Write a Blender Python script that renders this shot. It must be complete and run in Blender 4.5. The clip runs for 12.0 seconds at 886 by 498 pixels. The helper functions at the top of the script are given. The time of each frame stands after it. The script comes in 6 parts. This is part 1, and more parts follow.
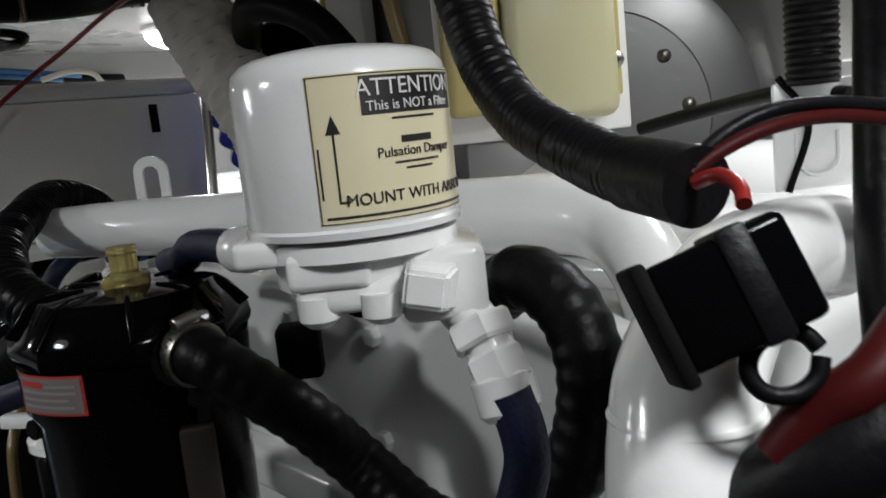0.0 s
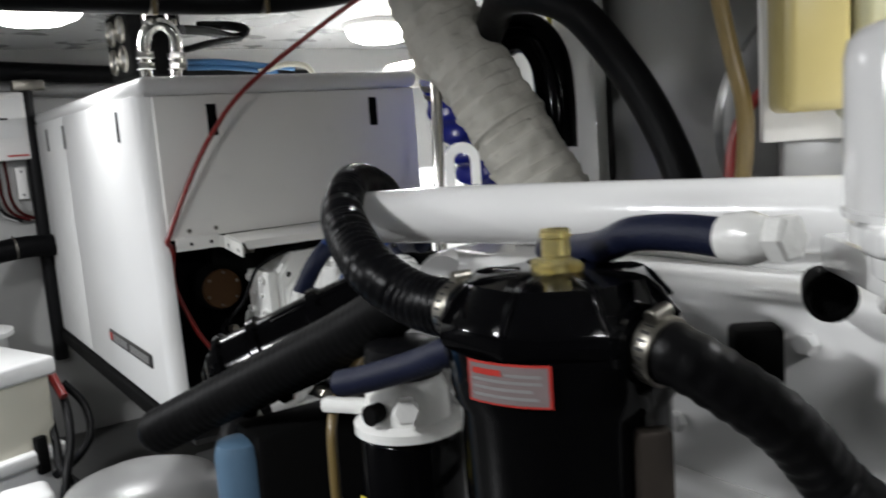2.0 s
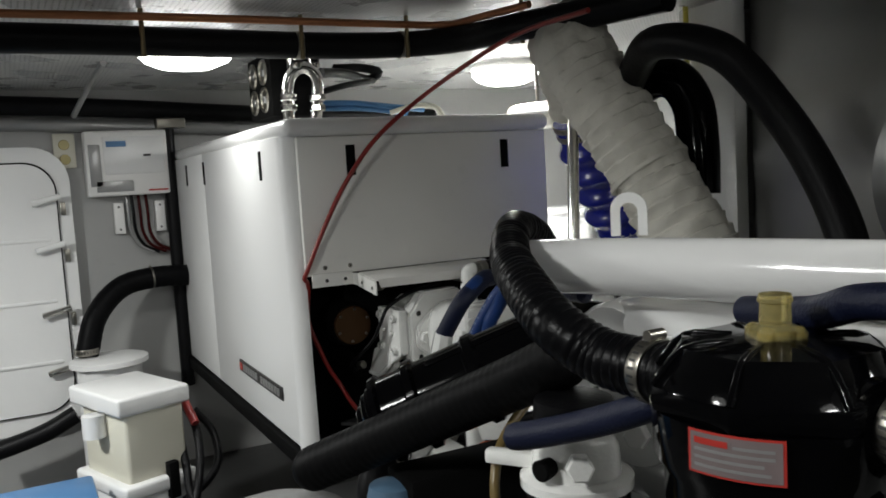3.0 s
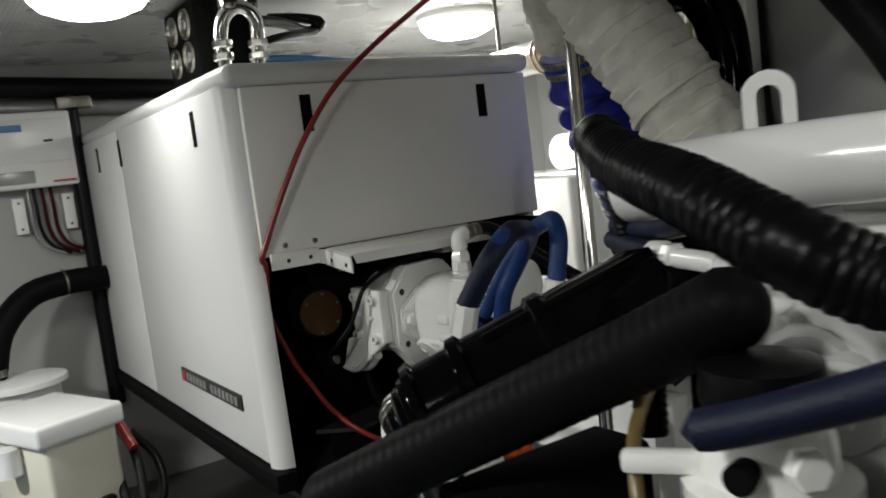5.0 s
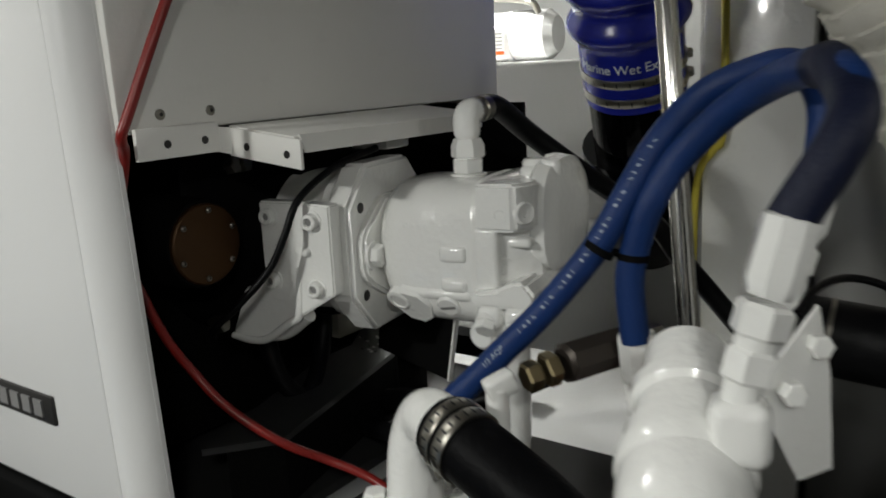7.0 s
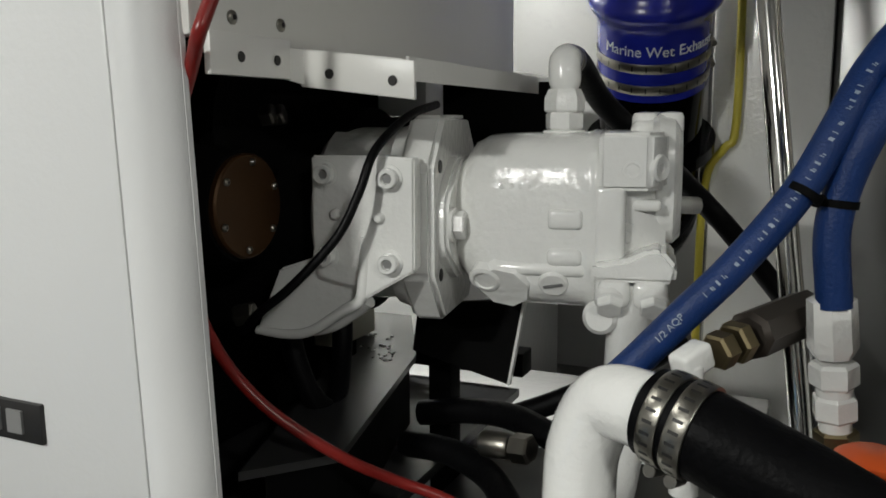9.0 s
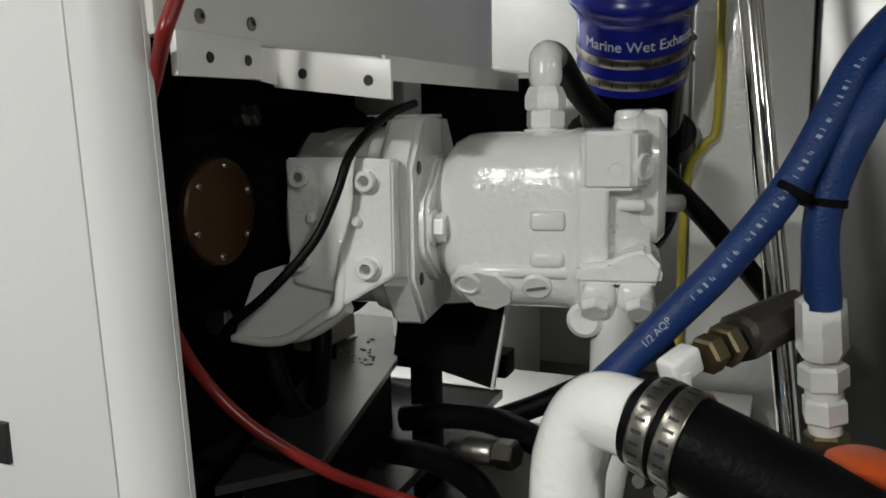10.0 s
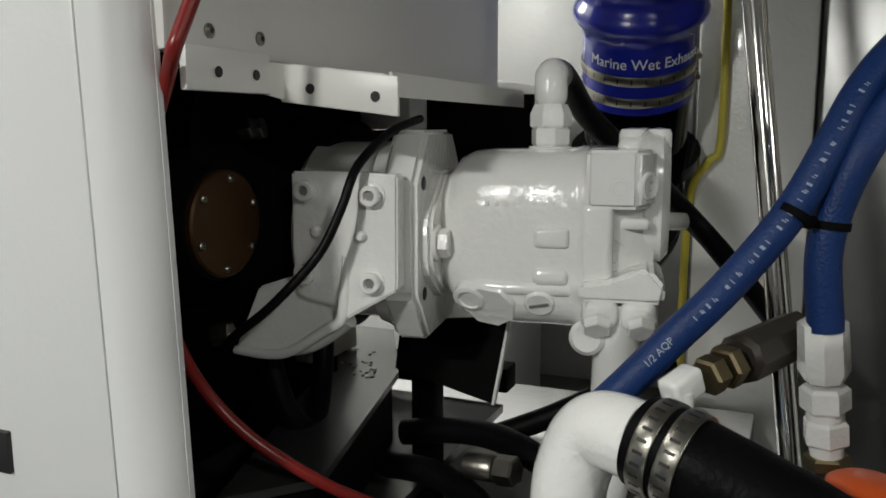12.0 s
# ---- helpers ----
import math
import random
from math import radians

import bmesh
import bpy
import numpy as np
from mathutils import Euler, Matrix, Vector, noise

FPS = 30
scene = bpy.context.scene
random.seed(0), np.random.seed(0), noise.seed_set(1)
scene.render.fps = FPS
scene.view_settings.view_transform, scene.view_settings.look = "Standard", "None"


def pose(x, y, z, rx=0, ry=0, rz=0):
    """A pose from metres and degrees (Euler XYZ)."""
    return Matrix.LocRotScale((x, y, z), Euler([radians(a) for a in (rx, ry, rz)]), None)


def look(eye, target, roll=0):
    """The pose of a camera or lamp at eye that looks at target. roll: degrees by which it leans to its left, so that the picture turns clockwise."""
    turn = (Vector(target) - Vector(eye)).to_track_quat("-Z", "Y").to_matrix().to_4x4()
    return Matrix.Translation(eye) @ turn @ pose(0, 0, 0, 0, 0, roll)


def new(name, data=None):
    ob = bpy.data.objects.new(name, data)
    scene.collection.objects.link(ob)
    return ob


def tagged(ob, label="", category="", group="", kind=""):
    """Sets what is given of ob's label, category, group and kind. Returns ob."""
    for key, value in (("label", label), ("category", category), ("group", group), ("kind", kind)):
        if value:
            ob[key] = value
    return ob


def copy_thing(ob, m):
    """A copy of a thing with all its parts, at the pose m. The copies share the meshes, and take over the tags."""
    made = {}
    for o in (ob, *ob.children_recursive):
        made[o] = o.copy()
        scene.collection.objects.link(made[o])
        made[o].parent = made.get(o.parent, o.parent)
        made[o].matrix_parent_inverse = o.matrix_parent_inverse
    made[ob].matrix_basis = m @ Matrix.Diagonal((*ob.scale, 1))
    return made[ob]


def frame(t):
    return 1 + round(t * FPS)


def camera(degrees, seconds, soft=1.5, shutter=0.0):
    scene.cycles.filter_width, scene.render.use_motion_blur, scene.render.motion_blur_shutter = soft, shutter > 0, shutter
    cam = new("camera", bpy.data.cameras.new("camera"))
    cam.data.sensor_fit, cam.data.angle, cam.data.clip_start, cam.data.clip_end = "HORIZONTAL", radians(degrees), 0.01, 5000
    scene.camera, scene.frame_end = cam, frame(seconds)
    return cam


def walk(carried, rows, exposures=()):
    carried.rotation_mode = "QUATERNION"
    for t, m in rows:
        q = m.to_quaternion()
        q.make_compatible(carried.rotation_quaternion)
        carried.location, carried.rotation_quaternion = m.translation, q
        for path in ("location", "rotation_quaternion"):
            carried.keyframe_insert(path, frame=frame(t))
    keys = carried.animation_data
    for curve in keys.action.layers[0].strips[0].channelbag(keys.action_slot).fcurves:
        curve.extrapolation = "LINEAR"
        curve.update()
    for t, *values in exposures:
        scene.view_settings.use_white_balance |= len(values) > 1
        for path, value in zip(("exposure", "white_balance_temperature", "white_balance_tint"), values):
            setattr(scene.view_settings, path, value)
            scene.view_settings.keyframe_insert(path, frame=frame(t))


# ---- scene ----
cam = camera(57.0, 12.0, soft=1.7, shutter=0.4)
PATH = [
    (0, (0.083, 0.105, 1.0), (1.422, 1.556, 0.677), -5.9),
    (0.5, (0.097, 0.158, 1.0), (1.475, 1.578, 0.714), -3.3),
    (1, (0.062, 0.216, 0.987), (1.436, 1.638, 0.69), -4.6),
    (1.5, (-0.006, 0.251, 0.988), (1.236, 1.786, 0.665), -4.8),
    (2, (-0.066, 0.293, 1.001), (1.053, 1.925, 0.717), -4.2),
    (2.5, (-0.104, 0.324, 1.018), (0.883, 2.05, 0.802), -3.2),
    (3, (-0.127, 0.34, 1.02), (0.801, 2.102, 0.838), -3.3),
    (3.5, (-0.159, 0.353, 1.014), (0.806, 2.092, 0.8), -3.6),
    (3.7, (-0.145, 0.368, 0.976), (0.821, 2.103, 0.734), -1.8),
    (5.3, (-0.067, 0.803, 0.933), (1.073, 2.433, 0.72), -8.6),
    (5.5, (-0.038, 0.898, 0.921), (1.196, 2.456, 0.705), -6.6),
    (6, (-0.051, 1.019, 0.896), (1.214, 2.545, 0.63), -3.2),
    (6.5, (-0.038, 1.233, 0.843), (1.458, 2.514, 0.494), -2.7),
    (7, (0.003, 1.405, 0.851), (1.574, 2.565, 0.423), -3.1),
    (7.2, (0.024, 1.483, 0.831), (1.626, 2.605, 0.414), -2.1),
    (8.8, (-0.012, 1.699, 0.75), (1.779, 2.531, 0.437), -0.2),
    (9, (-0.009, 1.702, 0.746), (1.787, 2.525, 0.434), -0.5),
    (9.5, (0.004, 1.71, 0.745), (1.811, 2.504, 0.421), -0.4),
    (10, (0.01, 1.71, 0.75), (1.823, 2.489, 0.426), -1.1),
    (10.5, (0.006, 1.71, 0.751), (1.82, 2.492, 0.432), -0.8),
    (11, (0.006, 1.709, 0.754), (1.825, 2.488, 0.462), -0.9),
    (11.5, (0.006, 1.708, 0.755), (1.825, 2.487, 0.459), -0.5),
    (12, (0.008, 1.711, 0.755), (1.823, 2.495, 0.456), -0.2),
]
EXPOSURES = [(0, -0.68, 6300, 12), (0.5, -0.6, 6300, 12), (1, -0.8, 6300, 12), (1.5, -0.6, 6300, 12), (2, 0.38, 6300, 12), (2.5, 0.5, 6350, 11), (3, -0.05, 6480, 9), (3.5, -0.05, 6480, 9), (5.5, -0.06, 6620, 8), (6, 0.0, 6620, 8), (6.5, -0.2, 6620, 8), (7.2, -0.12, 6620, 8), (8.8, 0.0, 6620, 8), (10.5, 0.06, 6620, 8), (11, -0.08, 6620, 8), (12, -0.04, 6620, 8)]
walk(cam, [(t, look(eye, target, roll)) for t, eye, target, roll in PATH], EXPOSURES)

# ---- light: the ceiling lamps of a closed engine room ----
world = bpy.data.worlds.new("world")
scene.world = world
world.use_nodes = True
world.node_tree.nodes["Background"].inputs[0].default_value = (0.004, 0.004, 0.005, 1)
world.node_tree.nodes["Background"].inputs[1].default_value = 1.0
CEIL = 1.385
LAMPS = [(1.42, 2.74), (0.29, 2.42), (-0.5, 0.9), (0.25, -0.12), (0.95, 0.35), (-0.85, 2.28)]
LAMP_WATTS = [23.5, 1.5, 8.5, 7.5, 3.6, 25.0]
for (lx, ly), watts in zip(LAMPS, LAMP_WATTS):
    lamp_data = bpy.data.lights.new("lamp_light", "AREA")
    lamp_data.shape, lamp_data.size, lamp_data.energy = "DISK", 0.13, watts
    lamp_data.color = (0.99, 1.0, 0.98)
    lamp_ob = new("lamp_light", lamp_data)
    lamp_ob.matrix_world = pose(lx, ly, CEIL - 0.077)


# ---- materials ----
def mat(name, color, rough=0.5, metal=0.0, var=0.08, scale=8.0, bump=0.0, bscale=60.0, coat=0.0, dirt=0.0, dirt_color=(0.03, 0.028, 0.025), trans=0.0, emit=0.0, spec=0.5):
    m = bpy.data.materials.new(name)
    m.use_nodes = True
    nt = m.node_tree
    b = nt.nodes["Principled BSDF"]
    tc = nt.nodes.new("ShaderNodeTexCoord")
    n1 = nt.nodes.new("ShaderNodeTexNoise")
    n1.inputs["Scale"].default_value = scale
    n1.inputs["Detail"].default_value = 5.0
    nt.links.new(tc.outputs["Object"], n1.inputs["Vector"])
    ramp = nt.nodes.new("ShaderNodeMix")
    ramp.data_type = "RGBA"
    lo = [max(0.0, c * (1 - var)) for c in color]
    hi = [min(1.0, c * (1 + var)) for c in color]
    ramp.inputs["A"].default_value = (*lo, 1)
    ramp.inputs["B"].default_value = (*hi, 1)
    nt.links.new(n1.outputs["Fac"], ramp.inputs["Factor"])
    out = ramp.outputs["Result"]
    if dirt > 0:
        n2 = nt.nodes.new("ShaderNodeTexNoise")
        n2.inputs["Scale"].default_value = scale * 4.5
        n2.inputs["Detail"].default_value = 8.0
        n2.inputs["Roughness"].default_value = 0.7
        nt.links.new(tc.outputs["Object"], n2.inputs["Vector"])
        cr = nt.nodes.new("ShaderNodeMapRange")
        cr.inputs["From Min"].default_value = 0.58
        cr.inputs["From Max"].default_value = 0.8
        cr.inputs["To Max"].default_value = dirt
        nt.links.new(n2.outputs["Fac"], cr.inputs["Value"])
        mx = nt.nodes.new("ShaderNodeMix")
        mx.data_type = "RGBA"
        nt.links.new(cr.outputs["Result"], mx.inputs["Factor"])
        nt.links.new(out, mx.inputs["A"])
        mx.inputs["B"].default_value = (*dirt_color, 1)
        out = mx.outputs["Result"]
    nt.links.new(out, b.inputs["Base Color"])
    rr = nt.nodes.new("ShaderNodeMapRange")
    rr.inputs["To Min"].default_value = max(0.02, rough * 0.8)
    rr.inputs["To Max"].default_value = min(1.0, rough * 1.2)
    nt.links.new(n1.outputs["Fac"], rr.inputs["Value"])
    nt.links.new(rr.outputs["Result"], b.inputs["Roughness"])
    b.inputs["Metallic"].default_value = metal
    b.inputs["Specular IOR Level"].default_value = spec
    b.inputs["Coat Weight"].default_value = coat
    b.inputs["Coat Roughness"].default_value = 0.06
    b.inputs["Transmission Weight"].default_value = trans
    if emit > 0:
        b.inputs["Emission Color"].default_value = (*color, 1)
        b.inputs["Emission Strength"].default_value = emit
    if bump > 0:
        n3 = nt.nodes.new("ShaderNodeTexNoise")
        n3.inputs["Scale"].default_value = bscale
        n3.inputs["Detail"].default_value = 4.0
        nt.links.new(tc.outputs["Object"], n3.inputs["Vector"])
        bp = nt.nodes.new("ShaderNodeBump")
        bp.inputs["Strength"].default_value = bump
        bp.inputs["Distance"].default_value = 0.004
        nt.links.new(n3.outputs["Fac"], bp.inputs["Height"])
        nt.links.new(bp.outputs["Normal"], b.inputs["Normal"])
    return m


M_PANEL = mat("white_powder_coat", (0.73, 0.73, 0.72), 0.34, var=0.03, scale=3, bump=0.06, bscale=180)
M_FRONT = mat("cream_powder_coat", (0.83, 0.82, 0.78), 0.35, var=0.04, scale=3, bump=0.06, bscale=180, dirt=0.08)
M_WHITE = mat("white_enamel", (0.80, 0.80, 0.79), 0.18, var=0.03, scale=6, bump=0.16, bscale=55, coat=0.4)
M_PUMP = mat("white_thick_enamel", (0.89, 0.89, 0.86), 0.14, var=0.03, scale=9, bump=0.3, bscale=120, coat=0.7, dirt=0.1, dirt_color=(0.3, 0.28, 0.22))
M_RUBBER = mat("black_rubber", (0.0035, 0.0035, 0.004), 0.42, var=0.3, scale=30, bump=0.15, bscale=150, spec=0.15)
M_RUBBER_GREY = mat("dark_grey_rubber", (0.003, 0.003, 0.0034), 0.45, var=0.25, scale=25, bump=0.2, bscale=200, spec=0.06)
M_BLACK = mat("black_gloss_paint", (0.0015, 0.0015, 0.0018), 0.07, var=0.2, scale=12, bump=0.07, bscale=50, spec=0.09)
M_FOAM = mat("black_ribbed_rubber", (0.004, 0.004, 0.0042), 0.5, var=0.3, scale=25, bump=0.2, bscale=90, spec=0.05)
M_WORNLAB = mat("faded_label", (0.16, 0.125, 0.125), 0.5, var=0.2, scale=30, dirt=0.4)
M_MATTE = mat("black_matte", (0.004, 0.004, 0.004), 0.7, var=0.3, scale=10, spec=0.06)
M_BLUE = mat("blue_hose_rubber", (0.008, 0.033, 0.135), 0.42, var=0.25, scale=25, bump=0.25, bscale=400, spec=0.3)
M_NAVY = mat("navy_hose_rubber", (0.006, 0.009, 0.028), 0.5, var=0.2, scale=25, bump=0.25, bscale=400, spec=0.25)
M_SIL = mat("blue_silicone", (0.012, 0.02, 0.28), 0.22, var=0.15, scale=10, bump=0.05, bscale=90)
M_CHROME = mat("polished_stainless", (0.75, 0.74, 0.70), 0.12, metal=1.0, var=0.05, scale=30)
M_STEEL = mat("stainless_band", (0.3, 0.285, 0.25), 0.32, metal=1.0, var=0.1, scale=60, bump=0.1, bscale=120)
M_BRASS = mat("aged_brass", (0.26, 0.21, 0.12), 0.42, metal=1.0, var=0.2, scale=40)
M_DARKST = mat("blackened_steel", (0.06, 0.05, 0.042), 0.4, metal=0.6, var=0.2, scale=30)
M_BRONZE = mat("bronze_cover", (0.07, 0.032, 0.01), 0.5, metal=0.6, var=0.2, scale=20)
M_RED = mat("red_hose", (0.21, 0.012, 0.009), 0.32, var=0.12, scale=20)
M_ORANGE = mat("orange_plastic", (0.8, 0.12, 0.02), 0.35, var=0.05)
M_LAG = mat("fibreglass_lagging", (0.66, 0.64, 0.57), 0.8, var=0.18, scale=16, bump=0.8, bscale=55, dirt=0.35, dirt_color=(0.3, 0.28, 0.22))
M_TAPE = mat("beige_filter_label", (0.72, 0.66, 0.44), 0.4, var=0.05, scale=20)
M_INK = mat("black_ink", (0.015, 0.014, 0.013), 0.5, var=0.1)
M_LABEL = mat("white_label", (0.75, 0.74, 0.72), 0.4, var=0.03)
M_LETTER = mat("pale_lettering", (0.72, 0.76, 0.82), 0.4, var=0.05)
M_FADED = mat("faded_print", (0.3, 0.36, 0.45), 0.5, var=0.1)
M_GREY = mat("grey_painted_metal", (0.3, 0.3, 0.296), 0.3, metal=0.35, var=0.12, scale=4, bump=0.1, bscale=40, dirt=0.1)
M_MUFF = mat("brushed_aluminium_drum", (0.19, 0.19, 0.187), 0.34, metal=0.8, var=0.12, scale=3, bump=0.08, bscale=60)
M_SHEET = mat("brushed_steel_sheet", (0.40, 0.40, 0.392), 0.3, metal=0.85, var=0.14, scale=3, bump=0.12, bscale=30, dirt=0.1)
M_HOSEGLOSS = mat("glossy_black_rubber", (0.0025, 0.0025, 0.003), 0.33, var=0.3, scale=30, bump=0.12, bscale=150, spec=0.1)
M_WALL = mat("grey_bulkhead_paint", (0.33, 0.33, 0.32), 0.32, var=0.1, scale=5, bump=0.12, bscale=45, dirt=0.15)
# darkened copy of the bulkhead paint, keeps bounce light off the blacks
M_UNSEENWALL = mat("unseen_bulkhead_darkened", (0.07, 0.07, 0.07), 0.5, var=0.1, scale=5, dirt=0.2)
M_DKRED = mat("dark_red_tape", (0.04, 0.004, 0.004), 0.5, var=0.15, spec=0.1)
M_CEIL = mat("pale_ceiling_panel", (0.50, 0.50, 0.49), 0.28, var=0.08, scale=5, bump=0.22, bscale=230)
tree = M_CEIL.node_tree
dots = tree.nodes.new("ShaderNodeTexVoronoi")
dots.voronoi_dimensions = "2D"
dots.inputs["Scale"].default_value = 85.0
dots.inputs["Randomness"].default_value = 0.0
tree.links.new(next(n for n in tree.nodes if n.type == "TEX_COORD").outputs["Object"], dots.inputs["Vector"])
hole = tree.nodes.new("ShaderNodeMapRange")
hole.inputs["From Min"].default_value, hole.inputs["From Max"].default_value = 0.16, 0.24
hole.inputs["To Min"].default_value, hole.inputs["To Max"].default_value = 0.75, 0.0
tree.links.new(dots.outputs["Distance"], hole.inputs["Value"])
perf = tree.nodes.new("ShaderNodeMix")
perf.data_type = "RGBA"
perf.inputs["B"].default_value = (0.05, 0.05, 0.05, 1)
base_in = tree.nodes["Principled BSDF"].inputs["Base Color"]
tree.links.new(base_in.links[0].from_socket, perf.inputs["A"])
tree.links.new(hole.outputs["Result"], perf.inputs["Factor"])
tree.links.new(perf.outputs["Result"], base_in)
M_FLOOR = mat("grey_floor_paint", (0.045, 0.045, 0.044), 0.34, var=0.15, scale=6, bump=0.15, bscale=60, dirt=0.7)
M_TRAY = mat("dull_grey_steel", (0.06, 0.06, 0.06), 0.3, metal=0.5, var=0.15, scale=7, dirt=0.4)
M_YPLAST = mat("yellowed_translucent_plastic", (0.42, 0.35, 0.14), 0.3, var=0.08, scale=6)
M_CLEARY = mat("milky_plastic", (0.43, 0.41, 0.25), 0.3, var=0.06, scale=6)
M_YVALVE = mat("amber_plastic", (0.8, 0.68, 0.28), 0.12, var=0.15, scale=40, trans=0.75)
M_YTUBE = mat("yellow_tube", (0.55, 0.47, 0.06), 0.3, var=0.1)
M_OCHRE = mat("amber_hose", (0.2, 0.14, 0.05), 0.3, var=0.1, trans=0.2)
M_BEIGE = mat("beige_plastic", (0.62, 0.60, 0.50), 0.5, var=0.04)
M_DOOR = mat("white_door_enamel", (0.74, 0.74, 0.73), 0.25, var=0.04, scale=5, bump=0.1, bscale=40)
M_REDLAB = mat("red_print", (0.4, 0.03, 0.022), 0.4)
M_BLUEP = mat("blue_plastic", (0.05, 0.16, 0.34), 0.4, var=0.1)
M_DULLBLUE = mat("dull_blue_plastic", (0.07, 0.13, 0.2), 0.5, var=0.15)
M_COPPER = mat("dull_copper", (0.4, 0.17, 0.08), 0.4, metal=0.8, var=0.15, scale=20)
M_GLOW = mat("lamp_diffuser", (1.0, 0.99, 0.96), 0.4, var=0.0, emit=8.0)
M_TAN = mat("tan_silicone_hose", (0.40, 0.22, 0.09), 0.4, var=0.15)


# ---- shape helpers ----
ORIGIN = {}


def thing(name, label, category, base=(0, 0, 0), group="", kind=""):
    ob = new(name)
    ob.location = base
    ob.empty_display_size = 0.05
    ORIGIN[ob.name] = Vector(base)
    return tagged(ob, label, category, group, kind)


def part(name, bm, material, parent, label="", smooth=40):
    origin = ORIGIN[parent.name] if parent else Vector()
    me = bpy.data.meshes.new(name)
    if parent:
        bmesh.ops.translate(bm, verts=bm.verts, vec=-origin)
    bmesh.ops.recalc_face_normals(bm, faces=bm.faces)
    bm.to_mesh(me)
    bm.free()
    me.materials.append(material)
    if smooth:
        me.shade_smooth()
        me.set_sharp_from_angle(angle=radians(smooth))
    ob = new(name, me)
    if parent:
        ob.parent = parent
        ORIGIN[ob.name] = origin
    if label:
        ob["label"] = label
    return ob


def solo(name, bm, material, label, category, kind="", group=""):
    """A thing of one mesh, its origin at its base."""
    cs = [v.co for v in bm.verts]
    base = Vector(((min(c.x for c in cs) + max(c.x for c in cs)) / 2, (min(c.y for c in cs) + max(c.y for c in cs)) / 2, min(c.z for c in cs)))
    bmesh.ops.translate(bm, verts=bm.verts, vec=-base)
    ob = part(name, bm, material, None)
    ob.location = base
    ORIGIN[ob.name] = base
    return tagged(ob, label, category, group, kind)


def box(x0, x1, y0, y1, z0, z1, bevel=0.0, seg=2, m=None, bm=None):
    b = bmesh.new()
    bmesh.ops.create_cube(b, size=1.0)
    for v in b.verts:
        v.co = Vector(((x0 + x1) / 2 + v.co.x * (x1 - x0), (y0 + y1) / 2 + v.co.y * (y1 - y0), (z0 + z1) / 2 + v.co.z * (z1 - z0)))
    if bevel > 0:
        bmesh.ops.bevel(b, geom=list(b.edges), offset=bevel, segments=seg, affect="EDGES", profile=0.5)
    if m:
        bmesh.ops.transform(b, matrix=m, verts=b.verts)
    return merge(bm, b) if bm else b


def merge(bm, other):
    tmp = bpy.data.meshes.new("tmp")
    other.to_mesh(tmp)
    other.free()
    bm.from_mesh(tmp)
    bpy.data.meshes.remove(tmp)
    return bm


def frame_of(d):
    d = Vector(d).normalized()
    up = Vector((0, 0, 1)) if abs(d.z) < 0.95 else Vector((1, 0, 0))
    a = d.cross(up).normalized()
    return d, a, d.cross(a).normalized()


def lathe(p, d, profile, seg=24, caps=True, bm=None, spin=0.0):
    """A turned solid: profile rows are (way along d from p, radius)."""
    b = bm or bmesh.new()
    d, a, c = frame_of(d)
    p = Vector(p)
    rings = []
    for s, r in profile:
        rings.append([b.verts.new(p + d * s + (a * math.cos(2 * math.pi * i / seg + spin) + c * math.sin(2 * math.pi * i / seg + spin)) * r) for i in range(seg)])
    for r0, r1 in zip(rings, rings[1:]):
        for i in range(seg):
            b.faces.new((r0[i], r0[(i + 1) % seg], r1[(i + 1) % seg], r1[i]))
    if caps:
        b.faces.new(rings[0])
        b.faces.new(rings[-1])
    return b


def rod(p, q, r, seg=16, bm=None, round_=0.0):
    p, q = Vector(p), Vector(q)
    n = (q - p).length
    e = min(round_ or r * 0.12, n * 0.2)
    return lathe(p, q - p, [(0, r - e), (e, r), (n - e, r), (n, r - e)], seg, True, bm)


def hexnut(p, d, h, r, bm=None, spin=0.0):
    e = min(h * 0.15, r * 0.15)
    return lathe(p, d, [(0, r - e), (e, r), (h - e, r), (h, r - e)], 6, True, bm, spin)


def smooth_path(points, step=0.008):
    pts = [Vector(p) for p in points]
    if len(pts) == 2:
        n = max(2, int((pts[1] - pts[0]).length / step))
        return [pts[0].lerp(pts[1], i / n) for i in range(n + 1)]
    ext = [pts[0] * 2 - pts[1]] + pts + [pts[-1] * 2 - pts[-2]]
    out = []
    for i in range(1, len(ext) - 2):
        p0, p1, p2, p3 = ext[i - 1 : i + 3]
        n = max(3, int((p2 - p1).length / step))
        for k in range(n):
            t = k / n
            out.append(0.5 * ((2 * p1) + (p2 - p0) * t + (2 * p0 - 5 * p1 + 4 * p2 - p3) * t * t + (3 * p1 - p0 - 3 * p2 + p3) * t**3))
    out.append(ext[-2])
    return out


